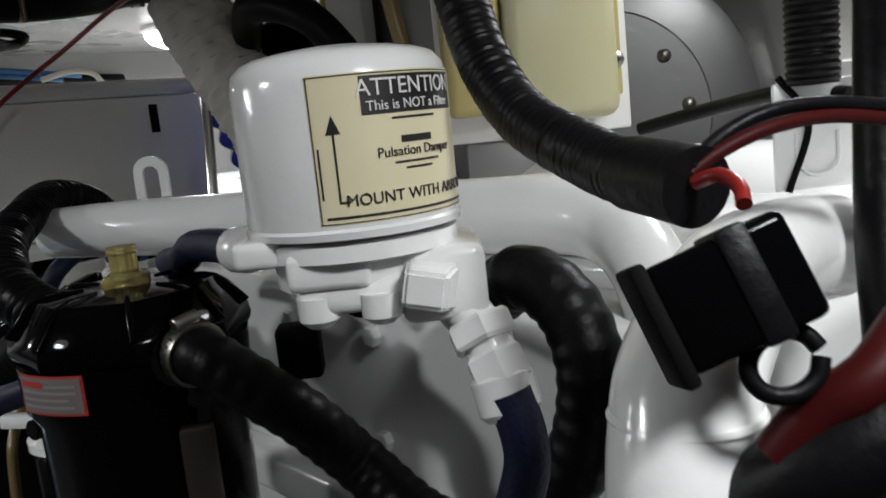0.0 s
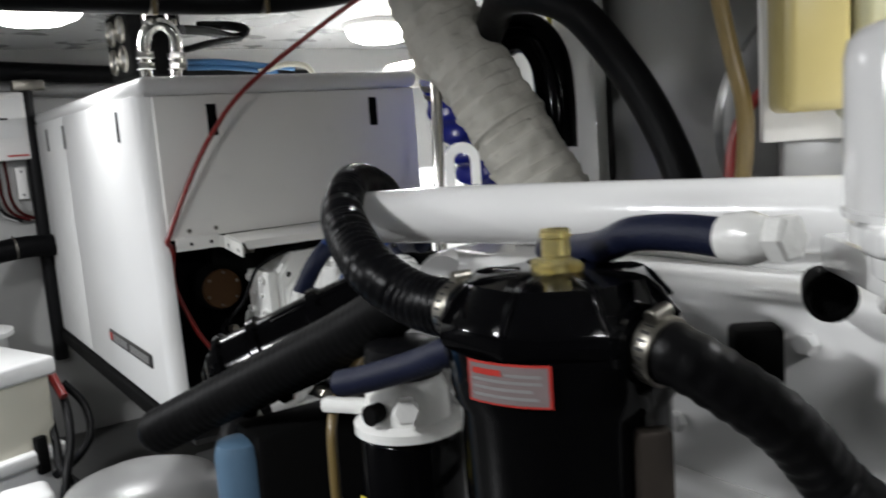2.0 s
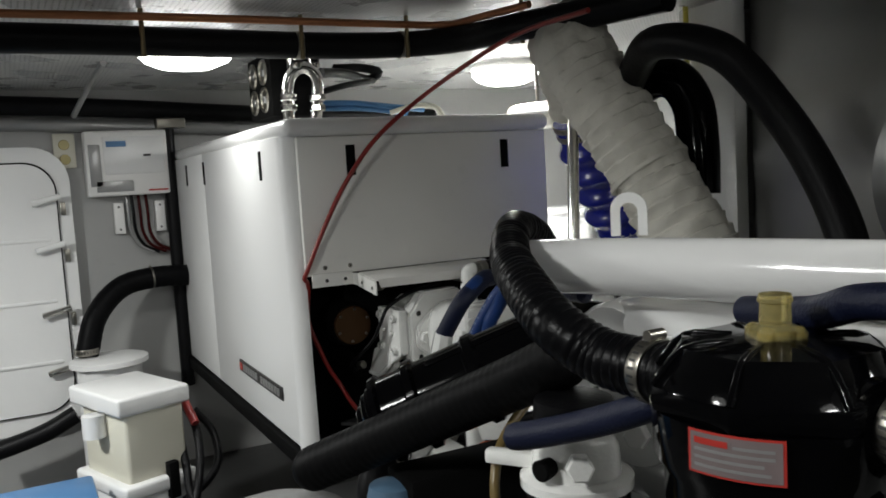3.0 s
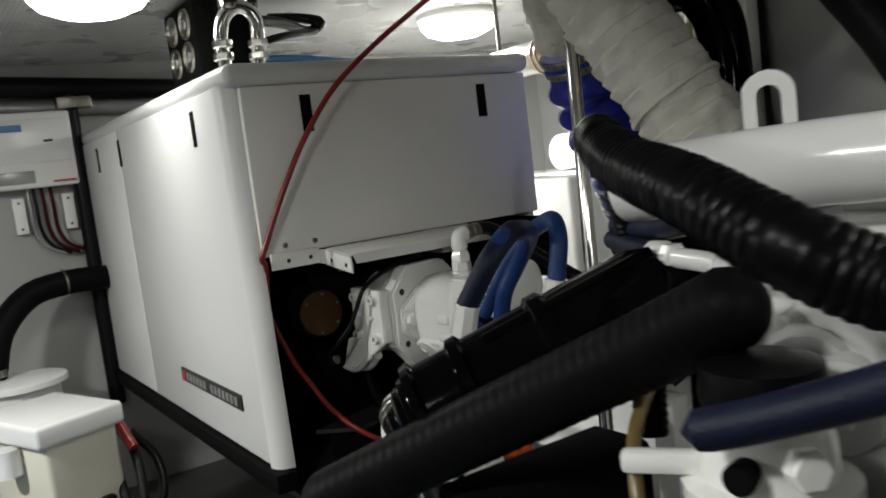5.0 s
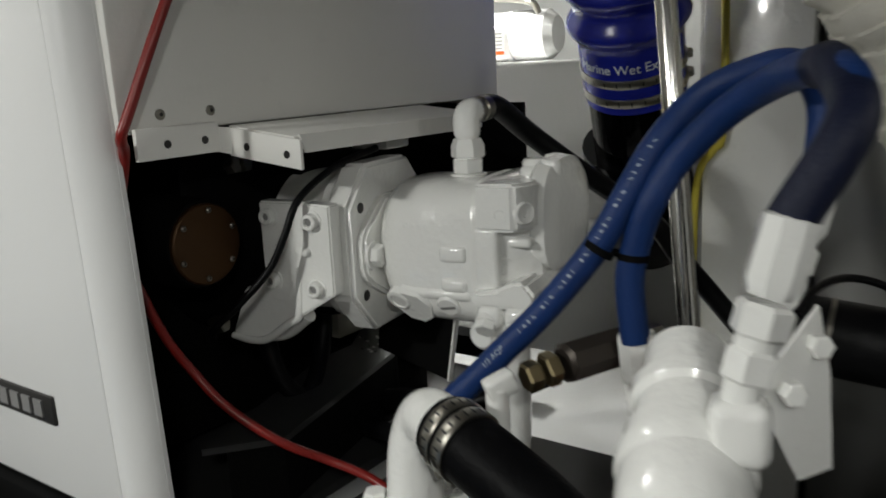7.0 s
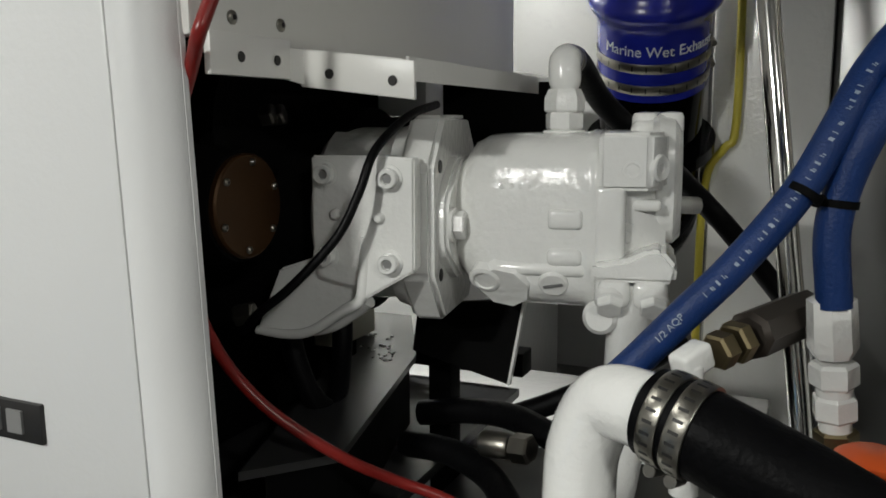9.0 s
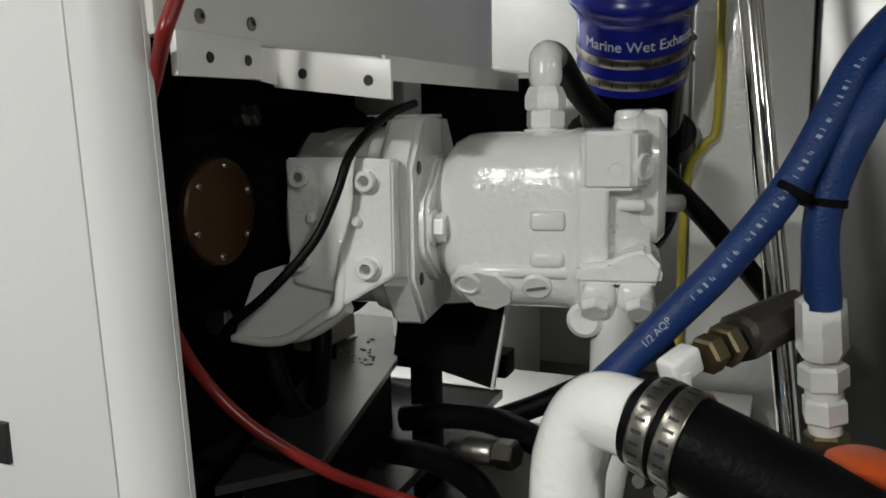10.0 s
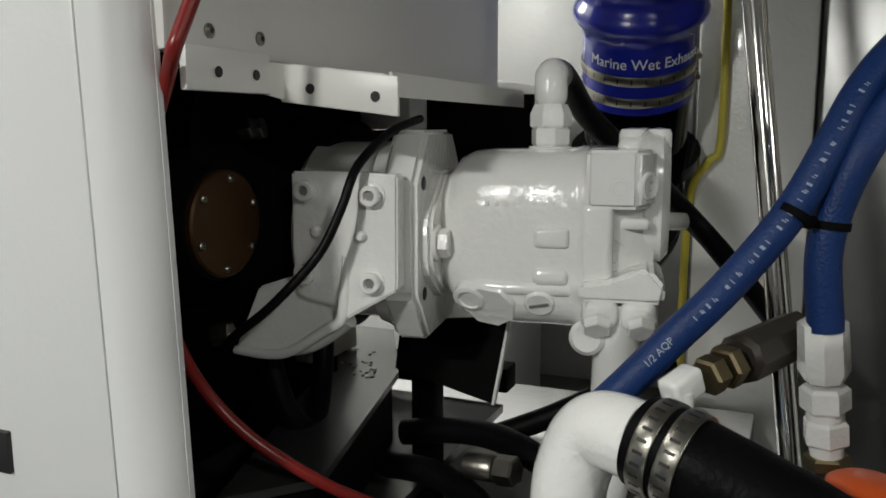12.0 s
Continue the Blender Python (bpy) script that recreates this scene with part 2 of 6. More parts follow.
def tube(points, r, seg=14, step=0.008, rib=0.0, pitch=0.01, helix=0.0, rough=0.0, saw=False, round_ends=False, taper=None):
    """A hose along a smooth line; rib and pitch give it corrugations, helix turns them into a wrap."""
    path = smooth_path(points, step)
    b = bmesh.new()
    rings = []
    nrm = None
    s = 0.0
    total = sum((q - p).length for p, q in zip(path, path[1:]))
    for i, p in enumerate(path):
        d = (path[min(i + 1, len(path) - 1)] - path[max(i - 1, 0)]).normalized()
        if nrm is None:
            nrm = frame_of(d)[1]
        nrm = (nrm - d * nrm.dot(d)).normalized()
        c = d.cross(nrm)
        if i:
            s += (p - path[i - 1]).length
        base = r if taper is None else r * (taper(s / total) if callable(taper) else taper[0] + (taper[1] - taper[0]) * s / total)
        if round_ends:
            e = min(s, total - s)
            if e < r:
                base *= math.sqrt(max(0.02, 1 - (1 - e / r) ** 2))
        ring = []
        for k in range(seg):
            a = 2 * math.pi * k / seg
            rr = base
            if rib:
                ph = (s / pitch + helix * k / seg) % 1.0
                rr += rib * ((ph - 0.5) if saw else 0.5 * math.cos(2 * math.pi * ph))
            q = p + (nrm * math.cos(a) + c * math.sin(a)) * rr
            if rough:
                q += (q - p).normalized() * rough * noise.noise(q * 35)
            ring.append(b.verts.new(q))
        rings.append(ring)
    for r0, r1 in zip(rings, rings[1:]):
        for k in range(seg):
            b.faces.new((r0[k], r0[(k + 1) % seg], r1[(k + 1) % seg], r1[k]))
    b.faces.new(rings[0])
    b.faces.new(rings[-1])
    return b


def hose(name, points, r, material, label, category="hose", **kw):
    return solo(name, tube(points, r, **kw), material, label, category)


def clamp(p, d, r, width, parent, screw=(0, 0, 1), name="hose_clamp"):
    """A worm-drive band with its slots and screw housing."""
    d = Vector(d).normalized()
    p = Vector(p) - d * width / 2
    b = lathe(p, d, [(0, r - 0.001), (0, r + 0.0012), (width * 0.08, r + 0.0018), (width * 0.92, r + 0.0018), (width, r + 0.0012), (width, r - 0.001)], 32, False)
    band = part(name, b, M_STEEL, parent, "stainless worm-drive hose clamp")
    side = Vector(screw)
    side = (side - d * side.dot(d)).normalized()
    tang = d.cross(side)
    q = p + d * width / 2 + side * (r + 0.004)
    part("clamp_screw", rod(q - tang * 0.009, q + tang * 0.009, width * 0.36, 10), M_STEEL, band)
    slots = bmesh.new()
    _, a, c = frame_of(d)
    for k in range(26):
        ang = 2 * math.pi * k / 26
        n = a * math.cos(ang) + c * math.sin(ang)
        t = d.cross(n)
        o = p + d * width / 2 + n * (r + 0.0019)
        vs = [slots.verts.new(o + d * (sx * width * 0.26) + t * (sy * 0.0011)) for sx, sy in ((-1, -1), (1, -1), (1, 1), (-1, 1))]
        slots.faces.new(vs)
    part("slot_row", slots, M_INK, band, smooth=0)["kind"] = "stuff"
    return band


def screw(p, d, r, parent, material=None, h=0.003, name="screw"):
    b = lathe(p, d, [(0, r), (h * 0.5, r), (h, r * 0.6)], 10)
    s = part(name, b, material or M_STEEL, parent)
    part("recess", lathe(Vector(p) + Vector(d).normalized() * h, d, [(0, r * 0.4), (0.0003, r * 0.38)], 6), M_INK, s)
    return s


def sheet(points, thick, d):
    """A flat plate from its outline, thickened along d."""
    b = bmesh.new()
    f = b.faces.new([b.verts.new(Vector(p)) for p in points])
    ex = bmesh.ops.extrude_face_region(b, geom=[f])
    bmesh.ops.translate(b, verts=[v for v in ex["geom"] if isinstance(v, bmesh.types.BMVert)], vec=Vector(d).normalized() * thick)
    return b


def letters(text, size, m, material, parent, name="lettering", depth=0.0004, around=None):
    """Raised print. around: (axis point, radius) wraps it on an upright cylinder."""
    cu = bpy.data.curves.new("tmp_text", "FONT")
    cu.body, cu.size, cu.extrude, cu.align_x, cu.align_y = text, size, depth, "CENTER", "CENTER"
    ob = bpy.data.objects.new("tmp_text", cu)
    scene.collection.objects.link(ob)
    bpy.context.view_layer.update()
    me = bpy.data.meshes.new_from_object(ob.evaluated_get(bpy.context.evaluated_depsgraph_get()))
    bpy.data.objects.remove(ob)
    bpy.data.curves.remove(cu)
    b = bmesh.new()
    b.from_mesh(me)
    bpy.data.meshes.remove(me)
    if callable(m):
        for v in b.verts:
            v.co = m(v.co)
    else:
        bmesh.ops.transform(b, matrix=m, verts=b.verts)
    return part(name, b, material, parent, smooth=0)


# ---- the room ----
def wall(name, label, *a, material=None):
    return solo(name, box(*a), material or M_WALL, label, "wall", "structure")


solo("floor", box(-1.2, 2.6, -1.2, 3.7, -0.06, 0.0), M_FLOOR, "grey painted engine room floor with grime", "floor", "structure")
solo("ceiling", box(-1.2, 2.6, -1.2, 3.7, CEIL, CEIL + 0.05), M_CEIL, "pale glossy ceiling panels of the engine room", "ceiling", "structure")
wall("wall_north", "grey painted bulkhead behind the generator", -1.2, 2.6, 3.47, 3.55, 0.0, CEIL)
# aft and inboard walls are out of view, coloured dark to cut fill light
wall("wall_south", "unseen aft bulkhead of the engine room, darkened to cut fill light", -1.2, 2.6, -1.2, -1.12, 0.0, CEIL, material=M_UNSEENWALL)
wall("wall_west", "unseen inboard bulkhead of the engine room, darkened to cut fill light", -1.2, -1.12, -1.12, 3.47, 0.0, CEIL, material=M_UNSEENWALL)
wall("wall_east", "pale grey painted hull side of the engine room", 2.35, 2.43, -1.12, 3.47, 0.0, CEIL)

# ---- ceiling lamps ----
lamp = thing("ceiling_light", "round white flush ceiling lamp, switched on", "ceiling light", (LAMPS[0][0], LAMPS[0][1], CEIL), "ceiling lamps")
lx, ly = LAMPS[0]
part("rim", lathe((lx, ly, CEIL), (0, 0, -1), [(0, 0.125), (0.012, 0.128), (0.02, 0.122), (0.022, 0.11)], 32), M_LABEL, lamp)
part("diffuser", lathe((lx, ly, CEIL - 0.018), (0, 0, -1), [(0, 0.118), (0.02, 0.116), (0.038, 0.1), (0.052, 0.065), (0.056, 0.02)], 32), M_GLOW, lamp, "glowing white diffuser")
for lx2, ly2 in LAMPS[1:]:
    copy_thing(lamp, pose(lx2, ly2, CEIL))

# ---- generator in its sound enclosure ----
GX0, GX1, GY0, GY1, GZ0, GZ1 = 0.417, 1.125, 2.105, 3.42, 0.41, 1.162
gen = thing("generator", "white sound-shielded marine generator on a black base", "generator", (0.77, 2.76, 0.36))
part("side_panel", box(GX0, GX0 + 0.02, 2.95, GY1, GZ0, 1.126, 0.004), M_PANEL, gen)
near_panel = box(GX0, GX0 + 0.02, 2.161, 2.947, GZ0, 1.126, 0.004)
for v in near_panel.verts:
    if v.co.y < 2.3:
        v.co.y -= 0.024 * (1.126 - v.co.z) / 0.716
part("side_panel", near_panel, M_PANEL, gen)
# the rounded near corner
prof = [(GX0, 2.159)] + [(GX0 + 0.035 - 0.035 * math.cos(a), 2.155 - 0.033 * math.sin(a)) for a in [i * math.pi / 2 / 10 for i in range(11)]] + [(0.447, 2.122), (0.447, 2.159)]
cb = bmesh.new()
cf = cb.faces.new([cb.verts.new((x, y, GZ0 - 0.005)) for x, y in prof])
ex = bmesh.ops.extrude_face_region(cb, geom=[cf])
bmesh.ops.translate(cb, verts=[v for v in ex["geom"] if isinstance(v, bmesh.types.BMVert)], vec=(0, 0, 1.128 - GZ0))
for v in cb.verts:
    v.co.y -= 0.024 * (1.126 - v.co.z) / 0.716
part("corner_post", cb, M_PANEL, gen)
part("lid", box(GX0 + 0.001, GX1, 2.085, GY1, 1.122, GZ1, 0.018, 4), M_PANEL, gen)
part("front_panel", box(0.45, GX1 - 0.004, GY0, GY0 + 0.015, 0.806, 1.121, 0.004), M_FRONT, gen, "cream front panel")
part("side_panel", box(GX1 - 0.02, GX1, 2.46, GY1, 0.44, 1.12, 0.006), M_PANEL, gen)
part("side_panel", box(GX1 - 0.02, GX1, 2.125, 2.458, 0.68, 1.12, 0.006), M_FRONT, gen, "cream edge of the far side panel")
part("liner", box(GX1 - 0.036, GX1 - 0.022, 2.045, 2.466, 0.66, 0.797, 0.002), M_MATTE, gen, "black foam liner")
part("back_panel", box(GX0 + 0.03, GX1 - 0.022, GY1 - 0.02, GY1 - 0.004, GZ0, 1.12), M_PANEL, gen)
part("liner", box(GX1 - 0.036, GX1 - 0.022, 2.47, GY1 - 0.03, 0.42, 1.115, 0.002), M_MATTE, gen, "black foam liner")
part("liner", box(0.47, GX1 - 0.04, GY0 + 0.018, GY0 + 0.03, 0.82, 1.115), M_MATTE, gen, "black foam liner")
part("liner", box(GX0 + 0.022, GX0 + 0.034, 2.165, GY1 - 0.03, 0.42, 1.115, 0.002), M_MATTE, gen, "black foam liner")
part("base_rail", box(GX0 - 0.012, GX0 + 0.03, 2.08, GY1 + 0.01, 0.368, 0.405, 0.003), M_MATTE, gen, "black base rail")
part("base_rail", box(GX1 - 0.03, GX1 + 0.012, 2.08, GY1 + 0.01, 0.368, 0.405, 0.003), M_MATTE, gen, "black base rail")
part("base_tray", box(GX0 + 0.032, GX1 - 0.032, 2.085, GY1, 0.34, 0.352), M_TRAY, gen, "grey drip tray")
part("engine_block", box(0.50, 1.07, 2.32, 3.3, 0.36, 1.0, 0.03), M_MATTE, gen, "dark engine inside the enclosure")
# rear end of the bell, matte black for the corner post's shade
part("shaded_bell_rear", lathe((0.755, 2.33, 0.65), (0.1, -0.98, 0), [(0, 0.15), (0.06, 0.15), (0.075, 0.14), (0.12, 0.115), (0.19, 0.11), (0.2, 0.1)], 40), M_MATTE, gen, "rear of the bell housing, its shade put into matte black")
# latch slots
for x in (0.565, 0.982):
    part("latch", box(x, x + 0.022, GY0 - 0.003, GY0 + 0.01, 1.03, 1.1, 0.001), M_MATTE, gen, "black recessed latch")
for y in (2.283, 2.925, 3.2):
    part("latch", box(GX0 - 0.002, GX0 + 0.01, y, y + 0.02, 1.03, 1.1, 0.001), M_MATTE, gen, "black recessed latch")
# name plate with unlettered bars
plate = part("name_plate", box(GX0 - 0.004, GX0 + 0.01, 2.242, 2.652, 0.496, 0.529, 0.001), M_INK, gen, "black name plate with grey bars")
for i in range(14):
    if i != 7:
        y = 2.262 + i * 0.0252
        part("plate_bar", box(GX0 - 0.006, GX0 - 0.003, y, y + 0.017, 0.503, 0.522), M_GREY, plate, smooth=0)
part("plate_emblem", box(GX0 - 0.006, GX0 - 0.003, 2.62, 2.645, 0.503, 0.522), M_REDLAB, plate, smooth=0)
# the bracket strip under the front panel and the folded flap
strip = part("bracket_strip", box(0.462, 0.56, 2.098, 2.104, 0.78, 0.811, 0.001), M_FRONT, gen, "cream bracket strip with bolt holes")
def sloped(b):
    for v in b.verts:
        v.co.z -= 0.12 * max(0.0, 2.1 - v.co.y)
    return b


flap = part("hinged_flap", sloped(box(0.575, 0.91, 2.003, 2.1, 0.803, 0.806, 0.001)), M_FRONT, gen, "folded cream sheet-metal flap")
part("flap_lip", sloped(sheet([(0.58, 2.0, 0.808), (0.587, 2.0, 0.789), (0.91, 2.0, 0.787), (0.91, 2.0, 0.806)], 0.003, (0, 1, 0))), M_FRONT, flap)
strip2 = part("bracket_strip", sheet([(0.56, 2.104, 0.78), (0.56, 2.104, 0.806), (0.572, 2.094, 0.804), (0.572, 2.094, 0.776)], 0.004, (-1, -1, 0)), M_FRONT, gen)
strip3 = part("bracket_strip", sloped(box(0.569, 0.573, 1.99, 2.095, 0.775, 0.805, 0.001)), M_FRONT, gen)
for x in (0.496, 0.541):
    part("hole", lathe((x, 2.0975, 0.794), (0, -1, 0), [(0, 0.0042), (0.0008, 0.0038)], 12), M_INK, strip)
for y in (2.067, 2.009):
    part("hole", lathe((0.5685, y, 0.788 - 0.12 * (2.1 - y)), (-1, 0, 0), [(0, 0.0042), (0.0008, 0.0038)], 12), M_INK, strip3)
for x in (0.496, 0.557):
    screw((x, GY0, 0.823), (0, -1, 0), 0.0055, gen)
# raw-water pump inside with its bronze cover
rw = part("raw_water_pump", lathe((0.576, 2.25, 0.672), (0, -1, 0), [(0, 0.055), (0.05, 0.055), (0.085, 0.05)], 28), M_MATTE, gen)
part("bronze_cover", lathe((0.576, 2.166, 0.672), (0, -1, 0), [(0, 0.047), (0.006, 0.047), (0.008, 0.045)], 28), M_BRONZE, rw, "bronze pump cover plate")
for k in range(6):
    a = k * math.pi / 3 + 0.4
    screw((0.576 + 0.039 * math.cos(a), 2.158, 0.672 + 0.039 * math.sin(a)), (0, -1, 0), 0.0035, rw)
for p in [(0.643, 2.2, 0.75), (0.6, 2.2, 0.563), (0.66, 2.2, 0.75)]:
    part("hose_fitting", hexnut(p, (0.3, -1, 0.2), 0.02, 0.011), M_STEEL, gen)
part("pulley", lathe((0.66, 2.24, 0.74), (0, -1, 0), [(0, 0.09), (0.02, 0.09), (0.026, 0.082), (0.032, 0.09), (0.05, 0.09)], 32), M_MATTE, gen)

# ---- hydraulic pump hung on the generator ----
# its own axes: u along the shaft towards the end cover, w into the machine, z up
PU, PW = Vector((0.165, -0.986, 0)).normalized(), Vector((0.986, 0.165, 0)).normalized()
PM = Matrix.Translation((0.634, 2.049, 0.0)) @ Matrix((PU, PW, (0, 0, 1))).transposed().to_4x4()
PC, PZ = 0.115, 0.651


def at_pump(u, w, z):
    return PM @ Vector((u, w, z))


def pump_way(u, w, z):
    return PM.to_3x3() @ Vector((u, w, z))


def loft(rows, seg=48):
    """A casting along the shaft: rows of (u, half width, half height, squareness, w centre, z centre)."""
    b = bmesh.new()
    rings = []
    for u, hw, hh, n, wc, zc in rows:
        ring = []
        for k in range(seg):
            a = 2 * math.pi * (k + 0.5) / seg
            c, s = math.cos(a), math.sin(a)
            ring.append(b.verts.new(at_pump(u, wc + hw * math.copysign(abs(c) ** (2 / n), c), zc + hh * math.copysign(abs(s) ** (2 / n), s))))
        rings.append(ring)
    for r0, r1 in zip(rings, rings[1:]):
        for k in range(seg):
            b.faces.new((r0[k], r0[(k + 1) % seg], r1[(k + 1) % seg], r1[k]))
    b.faces.new(rings[0])
    b.faces.new(rings[-1])
    return b


def pump_plate(outline, w, thick, bevel=0.002):
    """A plate parallel to the shaft, its outline in (u, z)."""
    b = sheet([at_pump(u, w, z) for u, z in outline], thick, PW)
    bmesh.ops.bevel(b, geom=b.edges[:], offset=bevel, segments=2, affect="EDGES")
    return b


def pump_disc(outline, u, thick, bevel=0.003):
    """A plate square to the shaft, its outline in (w, z)."""
    b = sheet([at_pump(u, w, z) for w, z in outline], thick, PU)
    bmesh.ops.bevel(b, geom=b.edges[:], offset=bevel, segments=3, affect="EDGES")
    return b


def pump_box(u0, u1, w0, w1, z0, z1, bevel=0.005, seg=3):
    return box(u0, u1, w0, w1, z0, z1, bevel, seg, m=PM)


pump = thing("hydraulic_pump", "white-painted axial piston hydraulic pump with hex bolts", "hydraulic pump", (0.745, 1.95, 0.55))
bell = part("bell_housing", lathe(at_pump(-0.092, PC, PZ), PU, [(0, 0.06), (0.001, 0.084), (0.008, 0.09), (0.03, 0.089), (0.094, 0.088)], 48), M_PUMP, pump, "white bell housing")
ring = [(PC - 0.094, PZ - 0.05), (PC - 0.094, PZ + 0.053), (PC - 0.05, PZ + 0.1), (PC + 0.05, PZ + 0.1), (PC + 0.094, PZ + 0.053), (PC + 0.094, PZ - 0.05), (PC + 0.05, PZ - 0.1), (PC - 0.05, PZ - 0.1)]
flange = part("flange", pump_disc(ring, 0.0, 0.034, 0.005), M_PUMP, pump, "eight-sided adapter flange")
part("flange_neck", loft([(-0.012, 0.086, 0.09, 3, PC, PZ), (0.002, 0.09, 0.095, 3, PC, PZ)], 40), M_PUMP, flange)
for w, z in ((0.047, 0.703), (0.047, 0.6), (0.183, 0.703)):
    part("bolt_hole", lathe(at_pump(0.0345, w, z), PU, [(0, 0.0065), (0.0006, 0.006)], 14), M_INK, flange)
# the two-level side plate with its socket screws and the curved gusset below
plate2 = part("mounting_plate", pump_plate([(-0.013, 0.715), (0.0235, 0.713), (0.0225, 0.611), (-0.029, 0.581), (-0.028, 0.636), (-0.016, 0.668)], 0.0, 0.022), M_PUMP, pump)
part("mounting_plate", pump_plate([(-0.078, 0.715), (-0.01, 0.715), (-0.012, 0.667), (-0.025, 0.634), (-0.025, 0.59), (-0.075, 0.6), (-0.079, 0.64)], 0.007, 0.02), M_PUMP, pump)
part("gusset", pump_plate([(-0.026, 0.636), (-0.026, 0.584), (-0.046, 0.574), (-0.084, 0.549), (-0.112, 0.543), (-0.145, 0.544), (-0.118, 0.606), (-0.082, 0.618)], 0.015, 0.012), M_PUMP, pump)
part("gusset_lip", tube([at_pump(u, w, z) for u, w, z in ((-0.024, 0.006, 0.64), (-0.028, 0.003, 0.6), (-0.032, 0.003, 0.581), (-0.048, 0.004, 0.571), (-0.084, 0.008, 0.548), (-0.112, 0.012, 0.542), (-0.146, 0.018, 0.543))], 0.0055, seg=12, step=0.004, taper=(1.1, 0.8)), M_PUMP, pump)
part("gusset_foot", tube([at_pump(u, w, z) for u, w, z in ((-0.03, 0.02, 0.579), (-0.08, 0.03, 0.548), (-0.146, 0.04, 0.541))], 0.009, seg=12), M_PUMP, pump)
for u, z, w in ((-0.064, 0.698, 0.007), (0.0, 0.695, 0.0), (-0.001, 0.618, 0.0), (-0.066, 0.622, 0.007)):
    s = part("socket_screw", lathe(at_pump(u, w, z), -PW, [(0, 0.0125), (0.0012, 0.0125), (0.0014, 0.0095), (0.0085, 0.0092), (0.0095, 0.0082), (0.0095, 0.0052), (0.006, 0.0046)], 20), M_PUMP, pump)
    part("recess", lathe(at_pump(u, w - 0.0062, z), -PW, [(0, 0.0046), (0.0005, 0.0044)], 6), M_GREY, s)
for u, z, w in ((-0.055, 0.661, 0.007), (-0.01, 0.659, 0.0)):
    part("rivet", lathe(at_pump(u, w, z), -PW, [(0, 0.0055), (0.003, 0.005), (0.006, 0.003), (0.0065, 0.0)], 14), M_PUMP, pump)
# cast body: a neck that widens into a rounded square barrel
body = part("body", loft([(0.03, 0.045, 0.05, 2.1, PC, PZ), (0.048, 0.05, 0.06, 2.2, PC, PZ), (0.06, 0.064, 0.075, 2.5, PC, PZ), (0.074, 0.072, 0.081, 3.0, PC, PZ), (0.09, 0.0755, 0.082, 3.4, PC, PZ), (0.12, 0.076, 0.0825, 3.5, PC, PZ), (0.168, 0.0765, 0.083, 3.5, PC, PZ), (0.172, 0.0785, 0.0845, 3.5, PC, PZ), (0.179, 0.079, 0.0855, 3.5, PC, PZ), (0.182, 0.077, 0.084, 3.5, PC, PZ)], 64), M_PUMP, pump)
part("ear", pump_disc([(0.034, 0.629), (0.034, 0.668), (0.044, 0.681), (0.085, 0.712), (0.145, 0.712), (0.186, 0.681), (0.196, 0.668), (0.196, 0.629), (0.186, 0.616), (0.145, 0.59), (0.085, 0.59), (0.046, 0.614)], 0.026, 0.019, 0.004), M_PUMP, pump, "two-bolt mounting ear")
part("flange_bolt", hexnut(at_pump(0.047, 0.05, 0.648), PU, 0.012, 0.0135, lathe(at_pump(0.0445, 0.05, 0.648), PU, [(0, 0.0175), (0.0035, 0.017), (0.004, 0.012)], 20), spin=0.3), M_PUMP, pump)
part("boss", pump_box(0.137, 0.168, 0.0345, 0.05, 0.648, 0.666, 0.004), M_PUMP, pump)
part("boss", pump_box(0.136, 0.168, 0.035, 0.05, 0.614, 0.631, 0.006), M_PUMP, pump)
part("casting_web", pump_box(0.085, 0.172, 0.037, 0.06, 0.604, 0.617, 0.006), M_PUMP, pump)
DRW = pump_way(-0.12, -0.8, -0.58)
pl = part("drain_plug_boss", lathe(at_pump(0.099, 0.079, 0.611), DRW, [(0, 0.031), (0.03, 0.0295), (0.037, 0.025)], 8, spin=0.2), M_PUMP, pump)
part("drain_plug", lathe(at_pump(0.078, 0.052, 0.601), DRW, [(-0.02, 0.0155), (0.007, 0.0155), (0.0085, 0.0135), (0.0085, 0.0105), (0.0065, 0.01), (0.0065, 0.0052), (0.0045, 0.0048)], 24), M_PUMP, pl)
pl2 = part("drain_plug", lathe(at_pump(0.142, 0.047, 0.5985), pump_way(0, -0.85, -0.5), [(-0.01, 0.0145), (0.004, 0.014), (0.006, 0.012)], 22), M_PUMP, pump)
part("slot", box(-0.009, 0.009, -0.0016, 0.0016, 0, 0.0008, m=Matrix.Translation(at_pump(0.142, 0.0415, 0.5953)) @ look((0, 0, 0), tuple(-pump_way(0, -0.85, -0.5))) @ pose(0, 0, 0, 0, 0, 12)), M_GREY, pl2)
# raised part number, worn to illegible bars
for k in range(9):
    if k != 4:
        part("cast_mark", pump_box(0.092 + 0.0085 * k, 0.097 + 0.0085 * k, 0.0399, 0.042, 0.6835, 0.689, 0.001, 1), M_PUMP, body)
# port block: upper pad, rib column, recessed right half with its screwed plugs
blk = part("port_block", loft([(0.178, 0.074, 0.082, 5, PC + 0.004, PZ + 0.001), (0.185, 0.077, 0.084, 6, PC + 0.004, PZ + 0.001), (0.21, 0.072, 0.083, 6, PC + 0.008, PZ + 0.001), (0.234, 0.062, 0.08, 5, PC + 0.018, PZ + 0.001), (0.24, 0.056, 0.074, 4, PC + 0.018, PZ + 0.001)], 56), M_PUMP, pump)
pad = bmesh.new()
